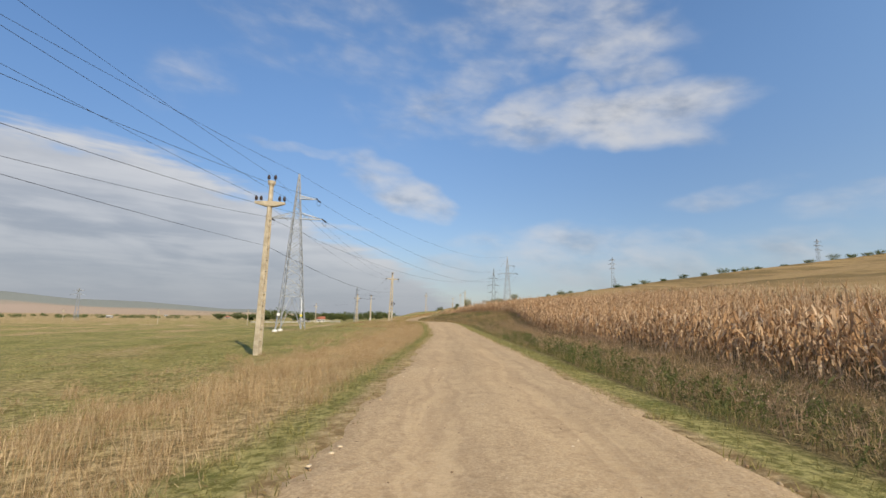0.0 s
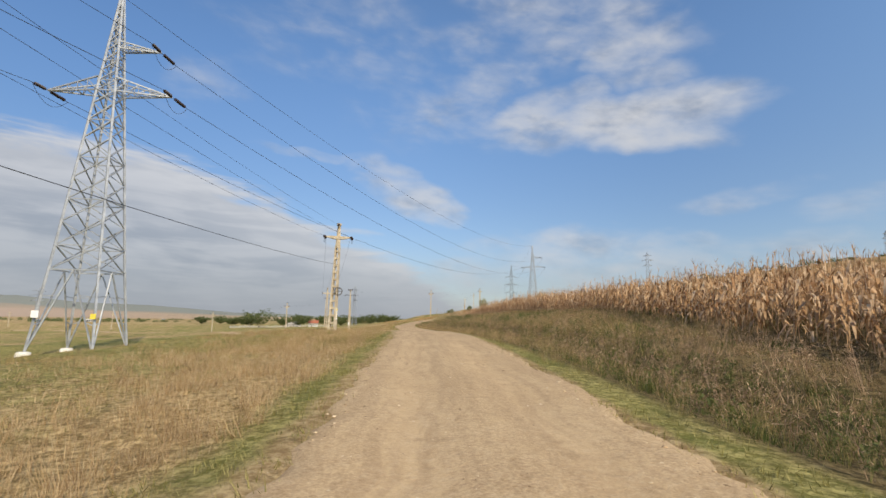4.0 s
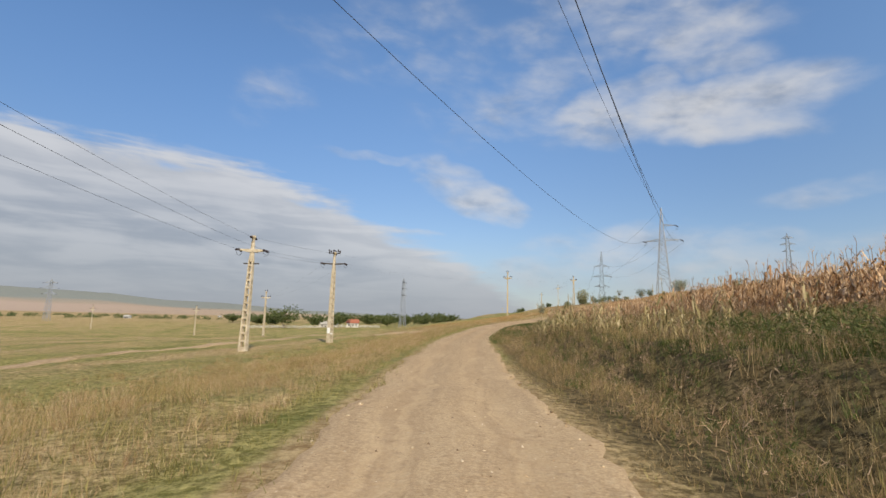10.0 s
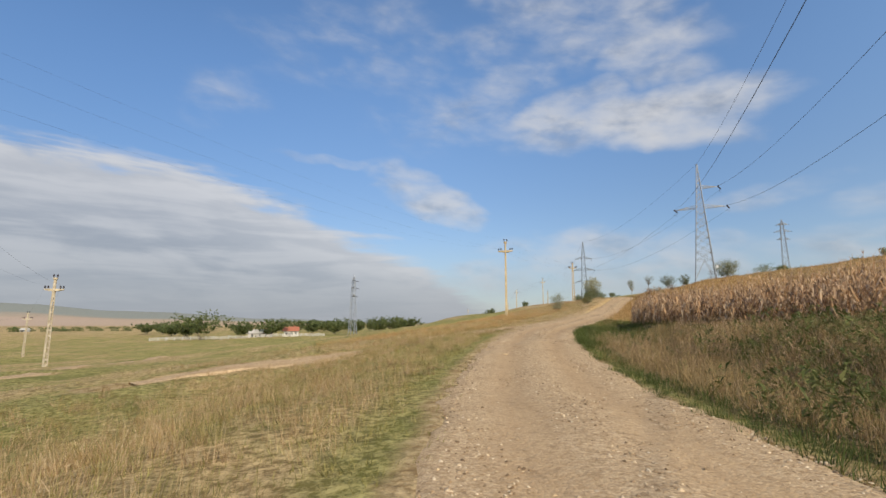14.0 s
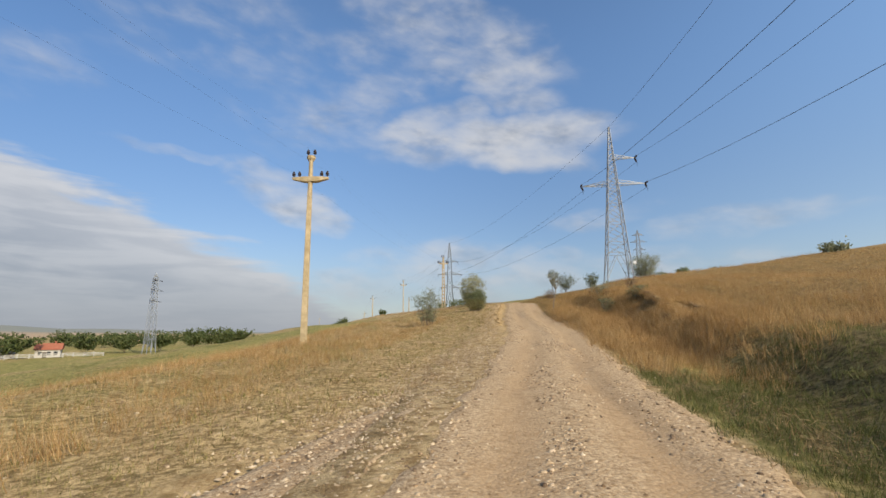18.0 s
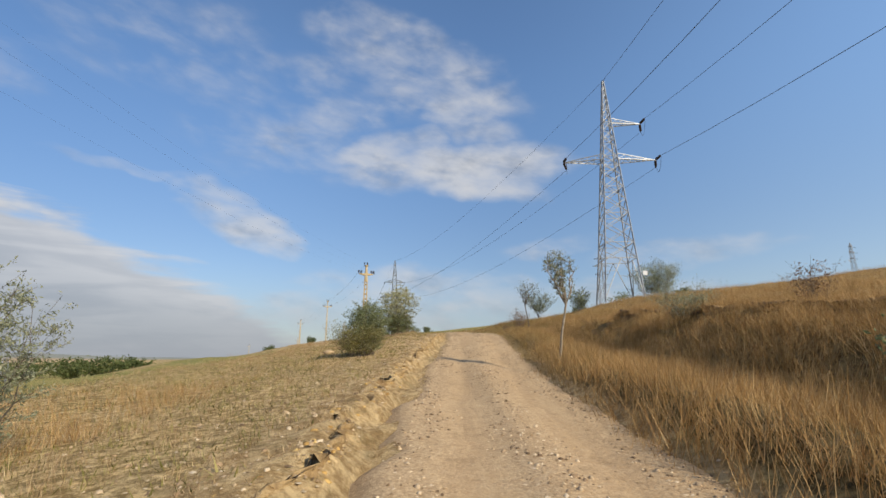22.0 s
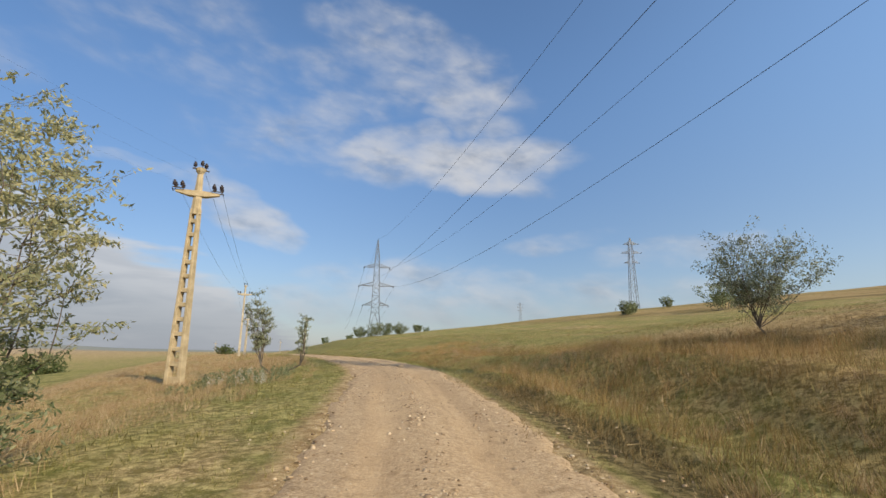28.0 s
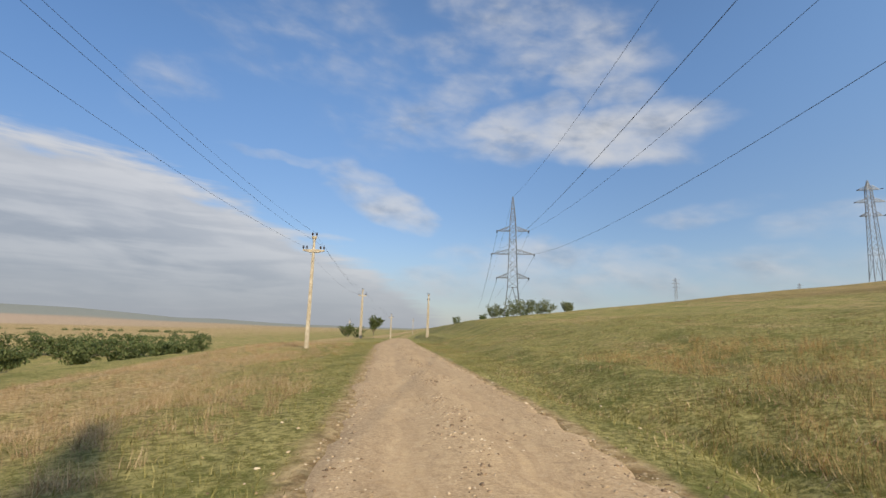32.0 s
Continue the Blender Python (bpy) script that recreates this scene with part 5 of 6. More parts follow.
def clear_of_lanes(x, y):
    lanes = [line for line, _ in LANES]
    keep = np.ones(len(x), bool)
    for line, w in zip(lanes, (1.7, 1.1, 0.8)):
        for p, q in zip(line, line[1:]):
            d = q - p
            t = np.clip(((x - p[0]) * d[0] + (y - p[1]) * d[1]) / (d @ d), 0, 1)
            keep &= np.hypot(x - p[0] - t * d[0], y - p[1] - t * d[1]) > w
    # the bare clay face in the bank
    u = x - along(y, R_R)
    keep &= ~((y > 203.5) & (y < 238) & (u > brink(y) - 0.45) & (u < brink(y) - 0.05))
    keep &= ~((np.abs(y - 209.4) < 0.8) & (u > brink(y) - 0.8) & (u < brink(y) - 0.05))
    return x[keep], y[keep]


SEEDS = [weed(0.45, 55 + i, 90, 8, 0.018) for i in range(4)]
SHORT = [clump(10, 0.16, 0.18, 0.007, 0.9, i, True) for i in range(4)]
TURF = [clump(11, 0.15, 0.34, 0.010, 1.0, 10 + i, True) for i in range(4)]
FINE = [clump(24, 0.44, 0.26, 0.0034, 0.55, 25 + i, True) for i in range(5)]
FLUFF = [clump(40, 0.55, 0.30, 0.0036, 0.6, 65 + i, True) for i in range(4)]
LUSH = [clump(26, 0.34, 0.24, 0.006, 0.7, 30 + i, True) for i in range(4)]
TANGLE = [tangle(56, 0.40, 0.34, 0.12, 0.0034, 170 + i) for i in range(5)]
WEEDS = [weed(0.85, 40 + i, 42, 6, 0.021) for i in range(5)]
HERBS = [weed(0.5, 50 + i, 66, 6, 0.027) for i in range(4)]
TUSSOCK = [clump(56, 0.42, 0.2, 0.0032, 0.75, 160 + i, True) for i in range(5)]


def sized(p, lo, hi):
    return rng.uniform(lo, hi, len(p[0]))


def grass(name, p, shapes, lo, hi, mat, label, tilt=0.15, category="grass"):
    p = clear_of_lanes(*p)
    if len(p[0]):
        sow(name, p[0], p[1], shapes, sized(p, lo, hi), mat, label, category, tilt)


join = lambda *ps: (np.concatenate([p[0] for p in ps]), np.concatenate([p[1] for p in ps]))

grass("verge_grass", join(strip_points(-1, -0.15, 1.3, -4, 75, 14), strip_points(-1, -0.2, 1.6, 75, 185, 8), strip_points(-1, 0.3, 9, 244, 262, 9, 0.3, 1.2, 57), strip_points(-1, 0.3, 5.5, 262, 335, 10, 0.3, 1.2, 41), strip_points(1, 1.5, 8, 250, 264, 6, 0.5, 1, 58), strip_points(-1, 0.8, 9, 70, 185, 8, 0.3, 1.2, 42),
                          strip_points(1, -0.2, 1.0, -4, 75, 12), strip_points(1, 0.1, 0.8, 75, 166, 3), strip_points(1, 0.2, 1.0, 166, 186, 10), strip_points(1, 0.3, 3, 262, 335, 9)),
      SHORT, 0.6, 1.3, M_GRASS, "short green grass along the track edge")
grass("straw_grass", join(strip_points(-1, 0.9, 4.8, -8, 62, 11, 0.15, 0.9, 1), strip_points(-1, 1.2, 9.0, 62, 185, 6.0, 0.45, 1.0, 2)),
      FINE, 0.5, 1.05, M_STRAW, "tall bleached straw grass beside the track")
grass("dry_grass", join(strip_points(-1, 1.0, 12.0, 185, 250, 3.5, 0.5, 0.8, 3), strip_points(-1, 3.0, 13, 252, 330, 4.5, 0.25, 0.7, 4), strip_points(-1, 3.0, 10, 256, 274, 9, 0.1, 1, 59) ),
      FINE, 0.35, 0.8, M_STRAW, "dry brown grass on the slope")
grass("meadow_grass", join(strip_points(-1, 1.2, 10, 186, 248, 4, 0.45, 1.1, 44), strip_points(-1, 4.5, 22, 0, 60, 3.2, 0.2, 1.3, 49), strip_points(-1, 1.2, 26, -4, 186, 0.6, 0.2, 1.6, 6), strip_points(-1, 1.5, 22, 200, 335, 1.4, 0.35, 1.5, 7), strip_points(1, 0.6, 22, 262, 335, 3.0, 0.3, 1.4, 8)),
      TURF, 0.6, 1.25, M_GRASS, "grazed green meadow turf")
grass("meadow_straw", join(strip_points(-1, 4, 26, -4, 186, 1.0, 0.45, 1.2, 9), strip_points(1, 0.8, 22, 256, 335, 2.2, 0.45, 1.3, 10), strip_points(1, 2.3, 8.0, 272, 288, 7, 0.2, 1, 117), strip_points(-1, 8, 14, 186, 248, 2, 0.2, 1.1, 16)),
      TURF, 0.7, 1.4, M_STRAW, "straw-coloured tufts in the meadow")
grass("slope_grass", join(strip_points(-1, 0.9, 10, 184, 248, 16, 0.3, 1.2, 47)),
      SHORT, 0.35, 0.9, M_STRAW, "sparse bleached grass on the stony slope", 0.2)
grass("slope_turf", join(strip_points(-1, 1.5, 14, 184, 250, 9, 0.42, 0.9, 48), strip_points(-1, 0.6, 7, 163, 192, 9, 0.2, 1, 52)),
      SHORT, 0.5, 1.2, M_GRASS, "patches of green turf on the dry slope", 0.2)
grass("golden_grass", join(strip_points(-1, 4.5, 14, 186, 226, 6, 0.45, 1, 55), strip_points(1, 0.5, 9.5, 198, 247, 7.5, 0.05, 1.0, 11), strip_points(1, 2.0, 6.5, 203, 240, 12, 0.0, 1, 90), strip_points(1, 2.4, 5.2, 197, 205, 12, 0.0, 1, 105), strip_points(1, 5.2, 10, 191, 199, 10, 0.1, 1, 11), strip_points(1, 9, 18, 190, 250, 4.0, 0.05, 1, 12), strip_points(1, 18, 45, 192, 262, 0.9, 0.1, 1, 12), strip_points(1, 1.5, 9, 256, 268, 7, 0.3, 1, 33), strip_points(1, 2.3, 7.0, 275, 285, 4, 0.3, 1, 53), strip_points(1, 5, 11, 286, 297, 5, 0.4, 1, 54)),
      FINE, 0.6, 1.3, M_GOLD, "long golden-brown grass covering the roadside bank", 0.22)
grass("roadside_grass", join(strip_points(1, -0.1, 1.0, 199, 224, 9, 0.1, 1, 106), strip_points(1, 0.3, 2.4, 203, 228, 12, 0.0, 1, 107), strip_points(1, 2.3, 4.5, 201, 226, 16, 0.0, 1, 119)),
      FINE, 0.9, 1.5, M_GOLD, "tall golden grass leaning over the edge of the track", 0.3)
grass("brown_grass", join(strip_points(1, 0.9, 9, 240, 263, 12, 0.1, 1, 35), strip_points(1, 9, 18, 246, 259, 1.4, 0.4, 1, 56), strip_points(1, 0.5, 9, 200, 240, 4, 0.3, 1, 36), strip_points(1, 0.0, 2.4, 222, 246, 12, 0.15, 1, 112), strip_points(1, 2.4, 9, 268, 287, 6, 0.35, 1, 37), strip_points(-1, 3.0, 12, 60, 185, 2.0, 0.5, 1, 38), strip_points(1, 3.2, 4.4, 212, 244, 8, 0.0, 1, 46)),
      FINE, 0.5, 1.15, M_BROWNBLADE, "brownish-green long grass on the bank", 0.22)
grass("lush_grass", join(strip_points(1, 0.1, 6.0, 174, 188, 17, 0.0, 1.2, 13), strip_points(1, 0.5, 5.5, 155, 164, 5, 0.2, 1, 103), strip_points(1, -0.05, 0.9, 148, 176, 16, 0.1, 1, 113), strip_points(1, 3.4, 7.6, 160, 170, 7, 0.2, 1, 114), strip_points(1, 1.6, 4.6, -4, 66, 8, 0.25, 1, 14), strip_points(1, 1.0, 8, 62, 170, 3.0, 0.4, 0.9, 15), strip_points(1, 4.0, 8.2, 123.5, 131, 10, 0.0, 1, 62)),
      LUSH, 0.45, 1.0, M_LUSH, "rank dark green grass in the ditch")
grass("green_grass", join(strip_points(1, 0.1, 5.5, 186, 199, 22, 0.0, 1.1, 108), strip_points(1, 5.0, 8.0, 187, 196, 10, 0.2, 1, 109)),
      LUSH, 0.4, 0.85, M_SWARD, "fresh green grass at the foot of the bank", 0.3)
grass("bank_straw", join(strip_points(1, 0.8, 13, 62, 172, 2.2, 0.3, 0.95, 21), strip_points(1, 1.6, 8.0, -8, 62, 3.0, 0.3, 0.8, 22)),
      FINE, 0.6, 1.3, M_BANK, "bleached grass stalks on the ditch bank")
grass("bank_weeds", join(strip_points(1, 5.0, 13.5, 74, 168, 1.8, 0.4, 1, 60), strip_points(1, 2.0, 7, 66, 168, 1.2, 0.45, 1, 61), strip_points(1, 0.9, 7.5, 158, 178, 6.5, 0.15, 1, 104)),
      FLUFF, 0.8, 1.35, M_BANK, "tall reddish-brown weeds before the maize", 0.1, "weeds")
grass("dead_weeds", join(strip_points(1, 1.5, 7.8, -8, 66, 2.8, 0.2, 0.8, 17), strip_points(1, 1.2, 13, 66, 172, 0.9, 0.4, 0.8, 18), strip_points(1, 3.4, 7.5, 274, 281, 2.6, 0.4, 1, 43)),
      WEEDS, 0.45, 1.05, M_WEED, "dead brown branching weeds between ditch and maize", 0.15, "weeds")
grass("green_herbs", join(strip_points(1, 1.1, 3.8, -6, 66, 1.7, 0.4, 1, 19), strip_points(1, 1.0, 12, 66, 172, 1.9, 0.6, 0.9, 20)),
      HERBS, 0.5, 1.05, M_WEEDGREEN, "dark green herbs among the dead weeds", 0.15, "weeds")
grass("straw_tussocks", join(strip_points(-1, 0.9, 8, -8, 75, 1.5, 0.3, 1.1, 71), strip_points(-1, 0.7, 11, 75, 186, 1.0, 0.35, 1.1, 72), strip_points(-1, 2.0, 12, 246, 330, 0.8, 0.4, 1.0, 73), strip_points(1, 1.2, 5, 246, 266, 1.6, 0.4, 1, 74), strip_points(-1, 1.4, 5.5, 265, 292, 2.2, 0.35, 1, 118)),
      TUSSOCK, 0.6, 1.2, M_STRAW, "bleached tussocks of dead grass", 0.2)
grass("matted_weeds", join(strip_points(1, 0.3, 12.5, 66, 172, 1.9, 0.35, 1.0, 76), strip_points(1, 0.25, 2.2, 72, 170, 2.2, 0.25, 1.0, 101), strip_points(1, 1.0, 8, 148, 169, 1.6, 0.2, 1.0, 102), strip_points(1, 1.2, 6.5, -8, 66, 1.6, 0.3, 0.9, 77), strip_points(1, 0.0, 1.2, 190, 264, 3.0, 0.3, 1, 78)),
      TANGLE, 0.6, 1.4, M_BANK, "mats of tangled brown dead weeds", 0.1, "weeds")
grass("matted_grass", join(strip_points(-1, 0.8, 9, -6, 186, 1.1, 0.4, 1.1, 75), strip_points(-1, 3.0, 10, 186, 250, 0.8, 0.4, 1, 91), strip_points(-1, 2.5, 11, 250, 330, 0.8, 0.4, 1, 92), strip_points(1, 1.4, 9, 250, 300, 1.0, 0.45, 1, 93)),
      TANGLE, 0.5, 1.1, M_STRAW, "matted cushions of bleached dead grass", 0.1)
grass("russet_weeds", join(strip_points(1, 1.0, 12.5, 66, 172, 1.0, 0.45, 1, 94), strip_points(1, 2.0, 7.0, -8, 66, 1.1, 0.4, 1, 95), strip_points(1, 1.0, 7.0, 160, 178, 2.2, 0.3, 1, 115)),
      TANGLE, 0.9, 1.7, M_WEED, "russet seed-headed weeds on the bank", 0.1, "weeds")
grass("olive_tussocks", join(strip_points(1, 1.5, 12, 66, 172, 0.8, 0.55, 0.9, 83), strip_points(1, 2.0, 9, 250, 300, 0.6, 0.45, 1, 84), strip_points(-1, 1.0, 9, 66, 186, 0.5, 0.45, 1, 85)),
      TUSSOCK, 0.7, 1.3, M_OLIVE, "olive-green tussocks among dead grass", 0.25)
grass("green_mats", join(strip_points(1, 0.8, 22, 260, 335, 0.9, 0.5, 1.3, 97), strip_points(-1, 2.4, 6.5, 174, 192, 3.0, 0.3, 1.2, 98), strip_points(-1, 2.3, 9, 189, 213, 2.6, 0.4, 1, 110), strip_points(-1, 4.0, 20, 0, 70, 0.5, 0.45, 1.2, 99)),
      TANGLE, 0.35, 0.8, M_OLIVE, "low green cushions of grass and clover", 0.1)
grass("weed_thicket", join(strip_points(1, 5.5, 10, 92, 100, 4, 0.3, 1, 86), strip_points(1, 5.0, 9, 123, 131, 5, 0.2, 1, 87), strip_points(1, 4, 8, 108, 115, 1.2, 0.5, 1, 88), strip_points(1, 1.2, 3.6, 10, 40, 2.5, 0.5, 1, 89), strip_points(1, 3.2, 7.8, 159, 171, 5.0, 0.25, 1, 111), strip_points(1, 0.8, 2.8, 156, 164, 4.5, 0.3, 1, 116)),
      HERBS, 0.9, 1.6, M_WEEDGREEN, "dense patches of dark green leafy weeds on the bank", 0.2, "weeds")
grass("olive_grass", join(strip_points(1, 1.4, 12.5, 66, 172, 2.2, 0.55, 0.95, 79), strip_points(1, 1.0, 4.2, -6, 66, 3.0, 0.4, 0.9, 80), strip_points(1, 1.2, 9, 250, 268, 2.5, 0.5, 1, 81), strip_points(-1, 0.9, 8, 66, 186, 1.6, 0.5, 1, 82)),
      FINE, 0.6, 1.25, M_OLIVE, "olive-green long grass among the dead stalks", 0.25)
by = rng.uniform(203, 241, 1600)
bu = brink(by) + rng.uniform(-0.22, 0.6, 1600)
bx, lip_z = along(by, R_R) + bu, land(along(by, R_R) + brink(by) + 0.6, by) - 0.12
sow("bank_fringe", bx, by, FINE, rng.uniform(0.6, 1.15, 1600), M_GOLD, "golden grass hanging over the lip of the bank", "grass", 0.4, z=np.where(bu > brink(by) + 0.5, land(bx, by), lip_z))
px, py = strip_points(-1, 2.2, 5.2, 264.3, 269.0, 9)
sow("leafy_weeds", px, py, HERBS, sized((px, py), 0.5, 0.9), M_GREYLEAF, "leafy green weeds round the pole foot", "weeds", 0.2)
px, py = strip_points(-1, 2.4, 5.0, 264.5, 268.5, 1.6)
sow("seedhead_weeds", px, py, SEEDS, sized((px, py), 0.5, 1.0), M_WHITEFLOWER, "pale fluffy seed heads round the pole foot", "weeds", 0.2)

# ---- the maize field ----
CORN_FINE = [corn(70 + i) for i in range(6)]
CORN_FAR = [corn(80 + i, 6, False) for i in range(5)]
CORN_EDGE = profile((-60, 7.6), (50, 7.2), (70, 9.0), (82, 11.5), (92, 13.0), (130, 13.0), (152, 12.5), (162, 11.0), (170, 8.0), (178, 5.0), (188, 3.2), (200, 3.2))


def rows_of(u0, u1, row, gap, y0, y1):
    us, ys = np.meshgrid(np.arange(u0, u1, row), np.arange(y0, y1, gap))
    us, ys = us.ravel() + rng.randn(us.size) * 0.06, ys.ravel() + rng.uniform(-0.5, 0.5, us.size) * gap
    return along(ys, R_R) + along(ys, CORN_EDGE) + us, ys


x, y = rows_of(0, 6.0, 0.75, 0.32, -4, 192)
sow("maize", x, y, CORN_FINE, rng.uniform(0.82, 1.12, len(x)) * np.interp(y, [142, 156, 176, 185], [1, 0.72, 0.72, 0.74]), M_CORN, "ripe bleached maize standing in dense rows", "maize", 0.07)
x, y = rows_of(0.2, 3.4, 0.4, 0.3, 171, 192)
sow("maize", x, y, CORN_FINE, rng.uniform(0.7, 0.95, len(x)) * np.interp(y, [176, 185], [0.85, 0.9]), M_WEED, "dense corner of the ripe maize field", "maize", 0.07)
x, y = rows_of(6.0, 26, 1.05, 0.75, -4, 191)
sow("maize", x, y, CORN_FAR, rng.uniform(0.9, 1.15, len(x)) * np.interp(y, [142, 156, 176, 185], [1, 0.75, 0.75, 0.78]), M_CORN, "ripe bleached maize covering the slope", "maize", 0.07)
x, y = rows_of(26, 44, 1.8, 1.3, 0, 230)
k = y < 188
sow("maize", x[k], y[k], CORN_FAR, rng.uniform(0.95, 1.25, k.sum()), M_CORN, "far rows of bleached maize on the slope", "maize", 0.07)

x, y = join(strip_points(1, 3.6, 6.6, 144, 157, 2.6, 0.3, 1, 23), strip_points(1, 4.8, 8.0, 129, 142, 1.6, 0.3, 1, 24))
sow("reeds", x, y, CORN_FINE, rng.uniform(0.5, 0.85, len(x)), M_REED, "tall dry leafy reeds on the ditch bank", "reeds", 0.18)

# ---- stones ----
ICO = bmesh.new()
bmesh.ops.create_icosphere(ICO, subdivisions=1, radius=1.0)
ICO_V, ICO_F = np.array([v.co[:] for v in ICO.verts]), np.array([[v.index for v in f.verts] for f in ICO.faces])
ICO.free()
STONES = []
for i in range(5):
    r = np.random.RandomState(90 + i)
    STONES.append((ICO_V * r.uniform(0.7, 1.2, (len(ICO_V), 1)) * (1.0, r.uniform(0.6, 0.9), r.uniform(0.4, 0.65)), ICO_F))


OCT_V = np.array([(1, 0, 0), (0, 1, 0), (-1, 0, 0), (0, -1, 0), (0, 0, 1), (0, 0, -1)], float)
OCT_F = np.array([(0, 1, 4), (1, 2, 4), (2, 3, 4), (3, 0, 4)])
PEBBLES = []
for i in range(6):
    r = np.random.RandomState(190 + i)
    PEBBLES.append((OCT_V * r.uniform(0.7, 1.2, (6, 1)) * (1.1, r.uniform(0.6, 1.0), r.uniform(0.35, 0.6)) + r.randn(6, 3) * 0.12, OCT_F))


CHIPS = []
for i in range(6):
    r = np.random.RandomState(290 + i)
    V = []
    for k in range(8):
        a = (k % 4 + 0.5 * (k // 4)) * math.pi / 2 + r.uniform(-0.3, 0.3)
        d = (1.0 if k < 4 else 0.62) * r.uniform(0.75, 1.2)
        V.append((d * math.cos(a) * 1.15, d * math.sin(a) * 0.8, -0.15 if k < 4 else r.uniform(0.32, 0.6)))
    F = [(k, (k + 1) % 4, k + 4) for k in range(4)] + [((k + 1) % 4, (k + 1) % 4 + 4, k + 4) for k in range(4)] + [(4, 5, 6), (4, 6, 7)]
    CHIPS.append((np.array(V), np.array(F)))


def road_points(n, y0, y1, spread_=1.0, inner=0.0):
    y = rng.uniform(y0, y1, n)
    t = rng.uniform(-1, 1, n)
    t = np.sign(t) * (inner + (1 - inner) * np.abs(t)) * spread_
    mid, half = (along(y, R_L) + along(y, R_R)) / 2, (along(y, R_R) - along(y, R_L)) / 2
    return mid + half * t, y


def drifts(p, edge=0.0):
    """Keeps the stones that lie in loose drifts, long along the track, and leaves the swept wheel lines bare."""
    x, y = p
    mid, half = (along(y, R_L) + along(y, R_R)) / 2, (along(y, R_R) - along(y, R_L)) / 2
    t = (x - mid) / half
    heap = np.sin(7.3 * t + 0.21 * y) + np.sin(0.93 * y + 3.1 * t) + 0.8 * np.sin(2.3 * y - 9.7 * t) + 0.9 * np.cos(6.9 * t)
    keep = heap + rng.randn(len(x)) * 0.8 > edge
    return x[keep], y[keep]


def stones(name, p, lo, hi, label, shapes=PEBBLES, power=3, mat=M_STONE):
    s = lo + (hi - lo) * rng.uniform(0, 1, len(p[0])) ** power
    sow(name, p[0], p[1], shapes, s, mat, label, "gravel", 0.0, 0.0, z=road_top(*p))


stones("gravel", join(road_points(5000, -2, 90), road_points(7000, 90, 165)), 0.006, 0.030, "fine loose gravel strewn over the track")
stones("gravel", drifts(join(road_points(36000, 148, 245, 1.06), road_points(15000, 240, 322, 1.1))), 0.012, 0.03, "loose pale gravel strewn over the track", power=1.3)
stones("gravel", drifts(join(road_points(6000, 150, 245), road_points(2800, 240, 322), road_points(1600, 236, 300, 0.16)), 0.3), 0.014, 0.036, "coarse broken stones on the worn track", power=2.6, shapes=CHIPS, mat=M_ROCK)
stones("gravel", drifts(join(road_points(1500, 176, 206, 0.3), road_points(4500, 170, 245, 0.95), road_points(1500, 240, 322), road_points(900, 246, 310, 0.2)), 0.5), 0.02, 0.046, "knobbly broken stones standing out of the worn track", power=2.0, shapes=CHIPS, mat=M_ROCK)
stones("gravel", join(road_points(1500, -2, 160, 1.04, 0.85), road_points(2200, 160, 300, 1.10, 0.8)), 0.010, 0.042, "coarser stones pushed to the track edges", STONES)
stones("gravel", join(strip_points(-1, 0.6, 7.0, 182, 246, 14.0, 0.3, 1.7, 30), strip_points(-1, 0.5, 3.4, 184, 246, 52, 0.3, 1.4, 50)), 0.010, 0.036, "pale broken stones on the dry roadside slope", PEBBLES, 2)
stones("gravel", strip_points(-1, -0.2, 2.6, 183, 205, 130, 0.2, 1.0, 96), 0.012, 0.034, "loose gravel spilling from the track onto the slope", PEBBLES, 1.3)
stones("gravel", strip_points(-1, 0.6, 8.0, 186, 246, 3.0, 0.3, 1.6, 51), 0.02, 0.055, "larger pale stones lying on the dry slope", CHIPS)
s = strip_points(-1, 0.5, 1.3, 205, 244, 60, 0.2, 1, 34)
sow("clay_clods", s[0], s[1], CHIPS, 0.010 + 0.045 * rng.uniform(0, 1, len(s[0])) ** 3, M_CLAY, "crumbled yellow clay clods along the washed-out banks", "clay", 0.0, 0.02)
stones("gravel", join(strip_points(-1, 0.0, 1.6, 246, 320, 6, 0.3, 1.2, 31), strip_points(1, 0.0, 2.2, 190, 330, 5, 0.3, 1.3, 32)), 0.010, 0.04, "scattered stones on the verge", CHIPS)


# ---- bushes and trees ----
def tube(V, F, p, q, r0, r1):
    d = q - p
    a = np.cross(d, [0.31, 0.57, 0.76])
    a = a / (np.linalg.norm(a) + 1e-9)
    b = np.cross(d, a)
    b = b / (np.linalg.norm(b) + 1e-9)
    n = len(V)
    for c, r in ((p, r0), (q, r1)):
        for k in range(4):
            t = k * math.tau / 4
            V.append(c + (a * math.cos(t) + b * math.sin(t)) * r)
    for k in range(4):
        F.append((n + k, n + (k + 1) % 4, n + 4 + (k + 1) % 4, n + 4 + k))


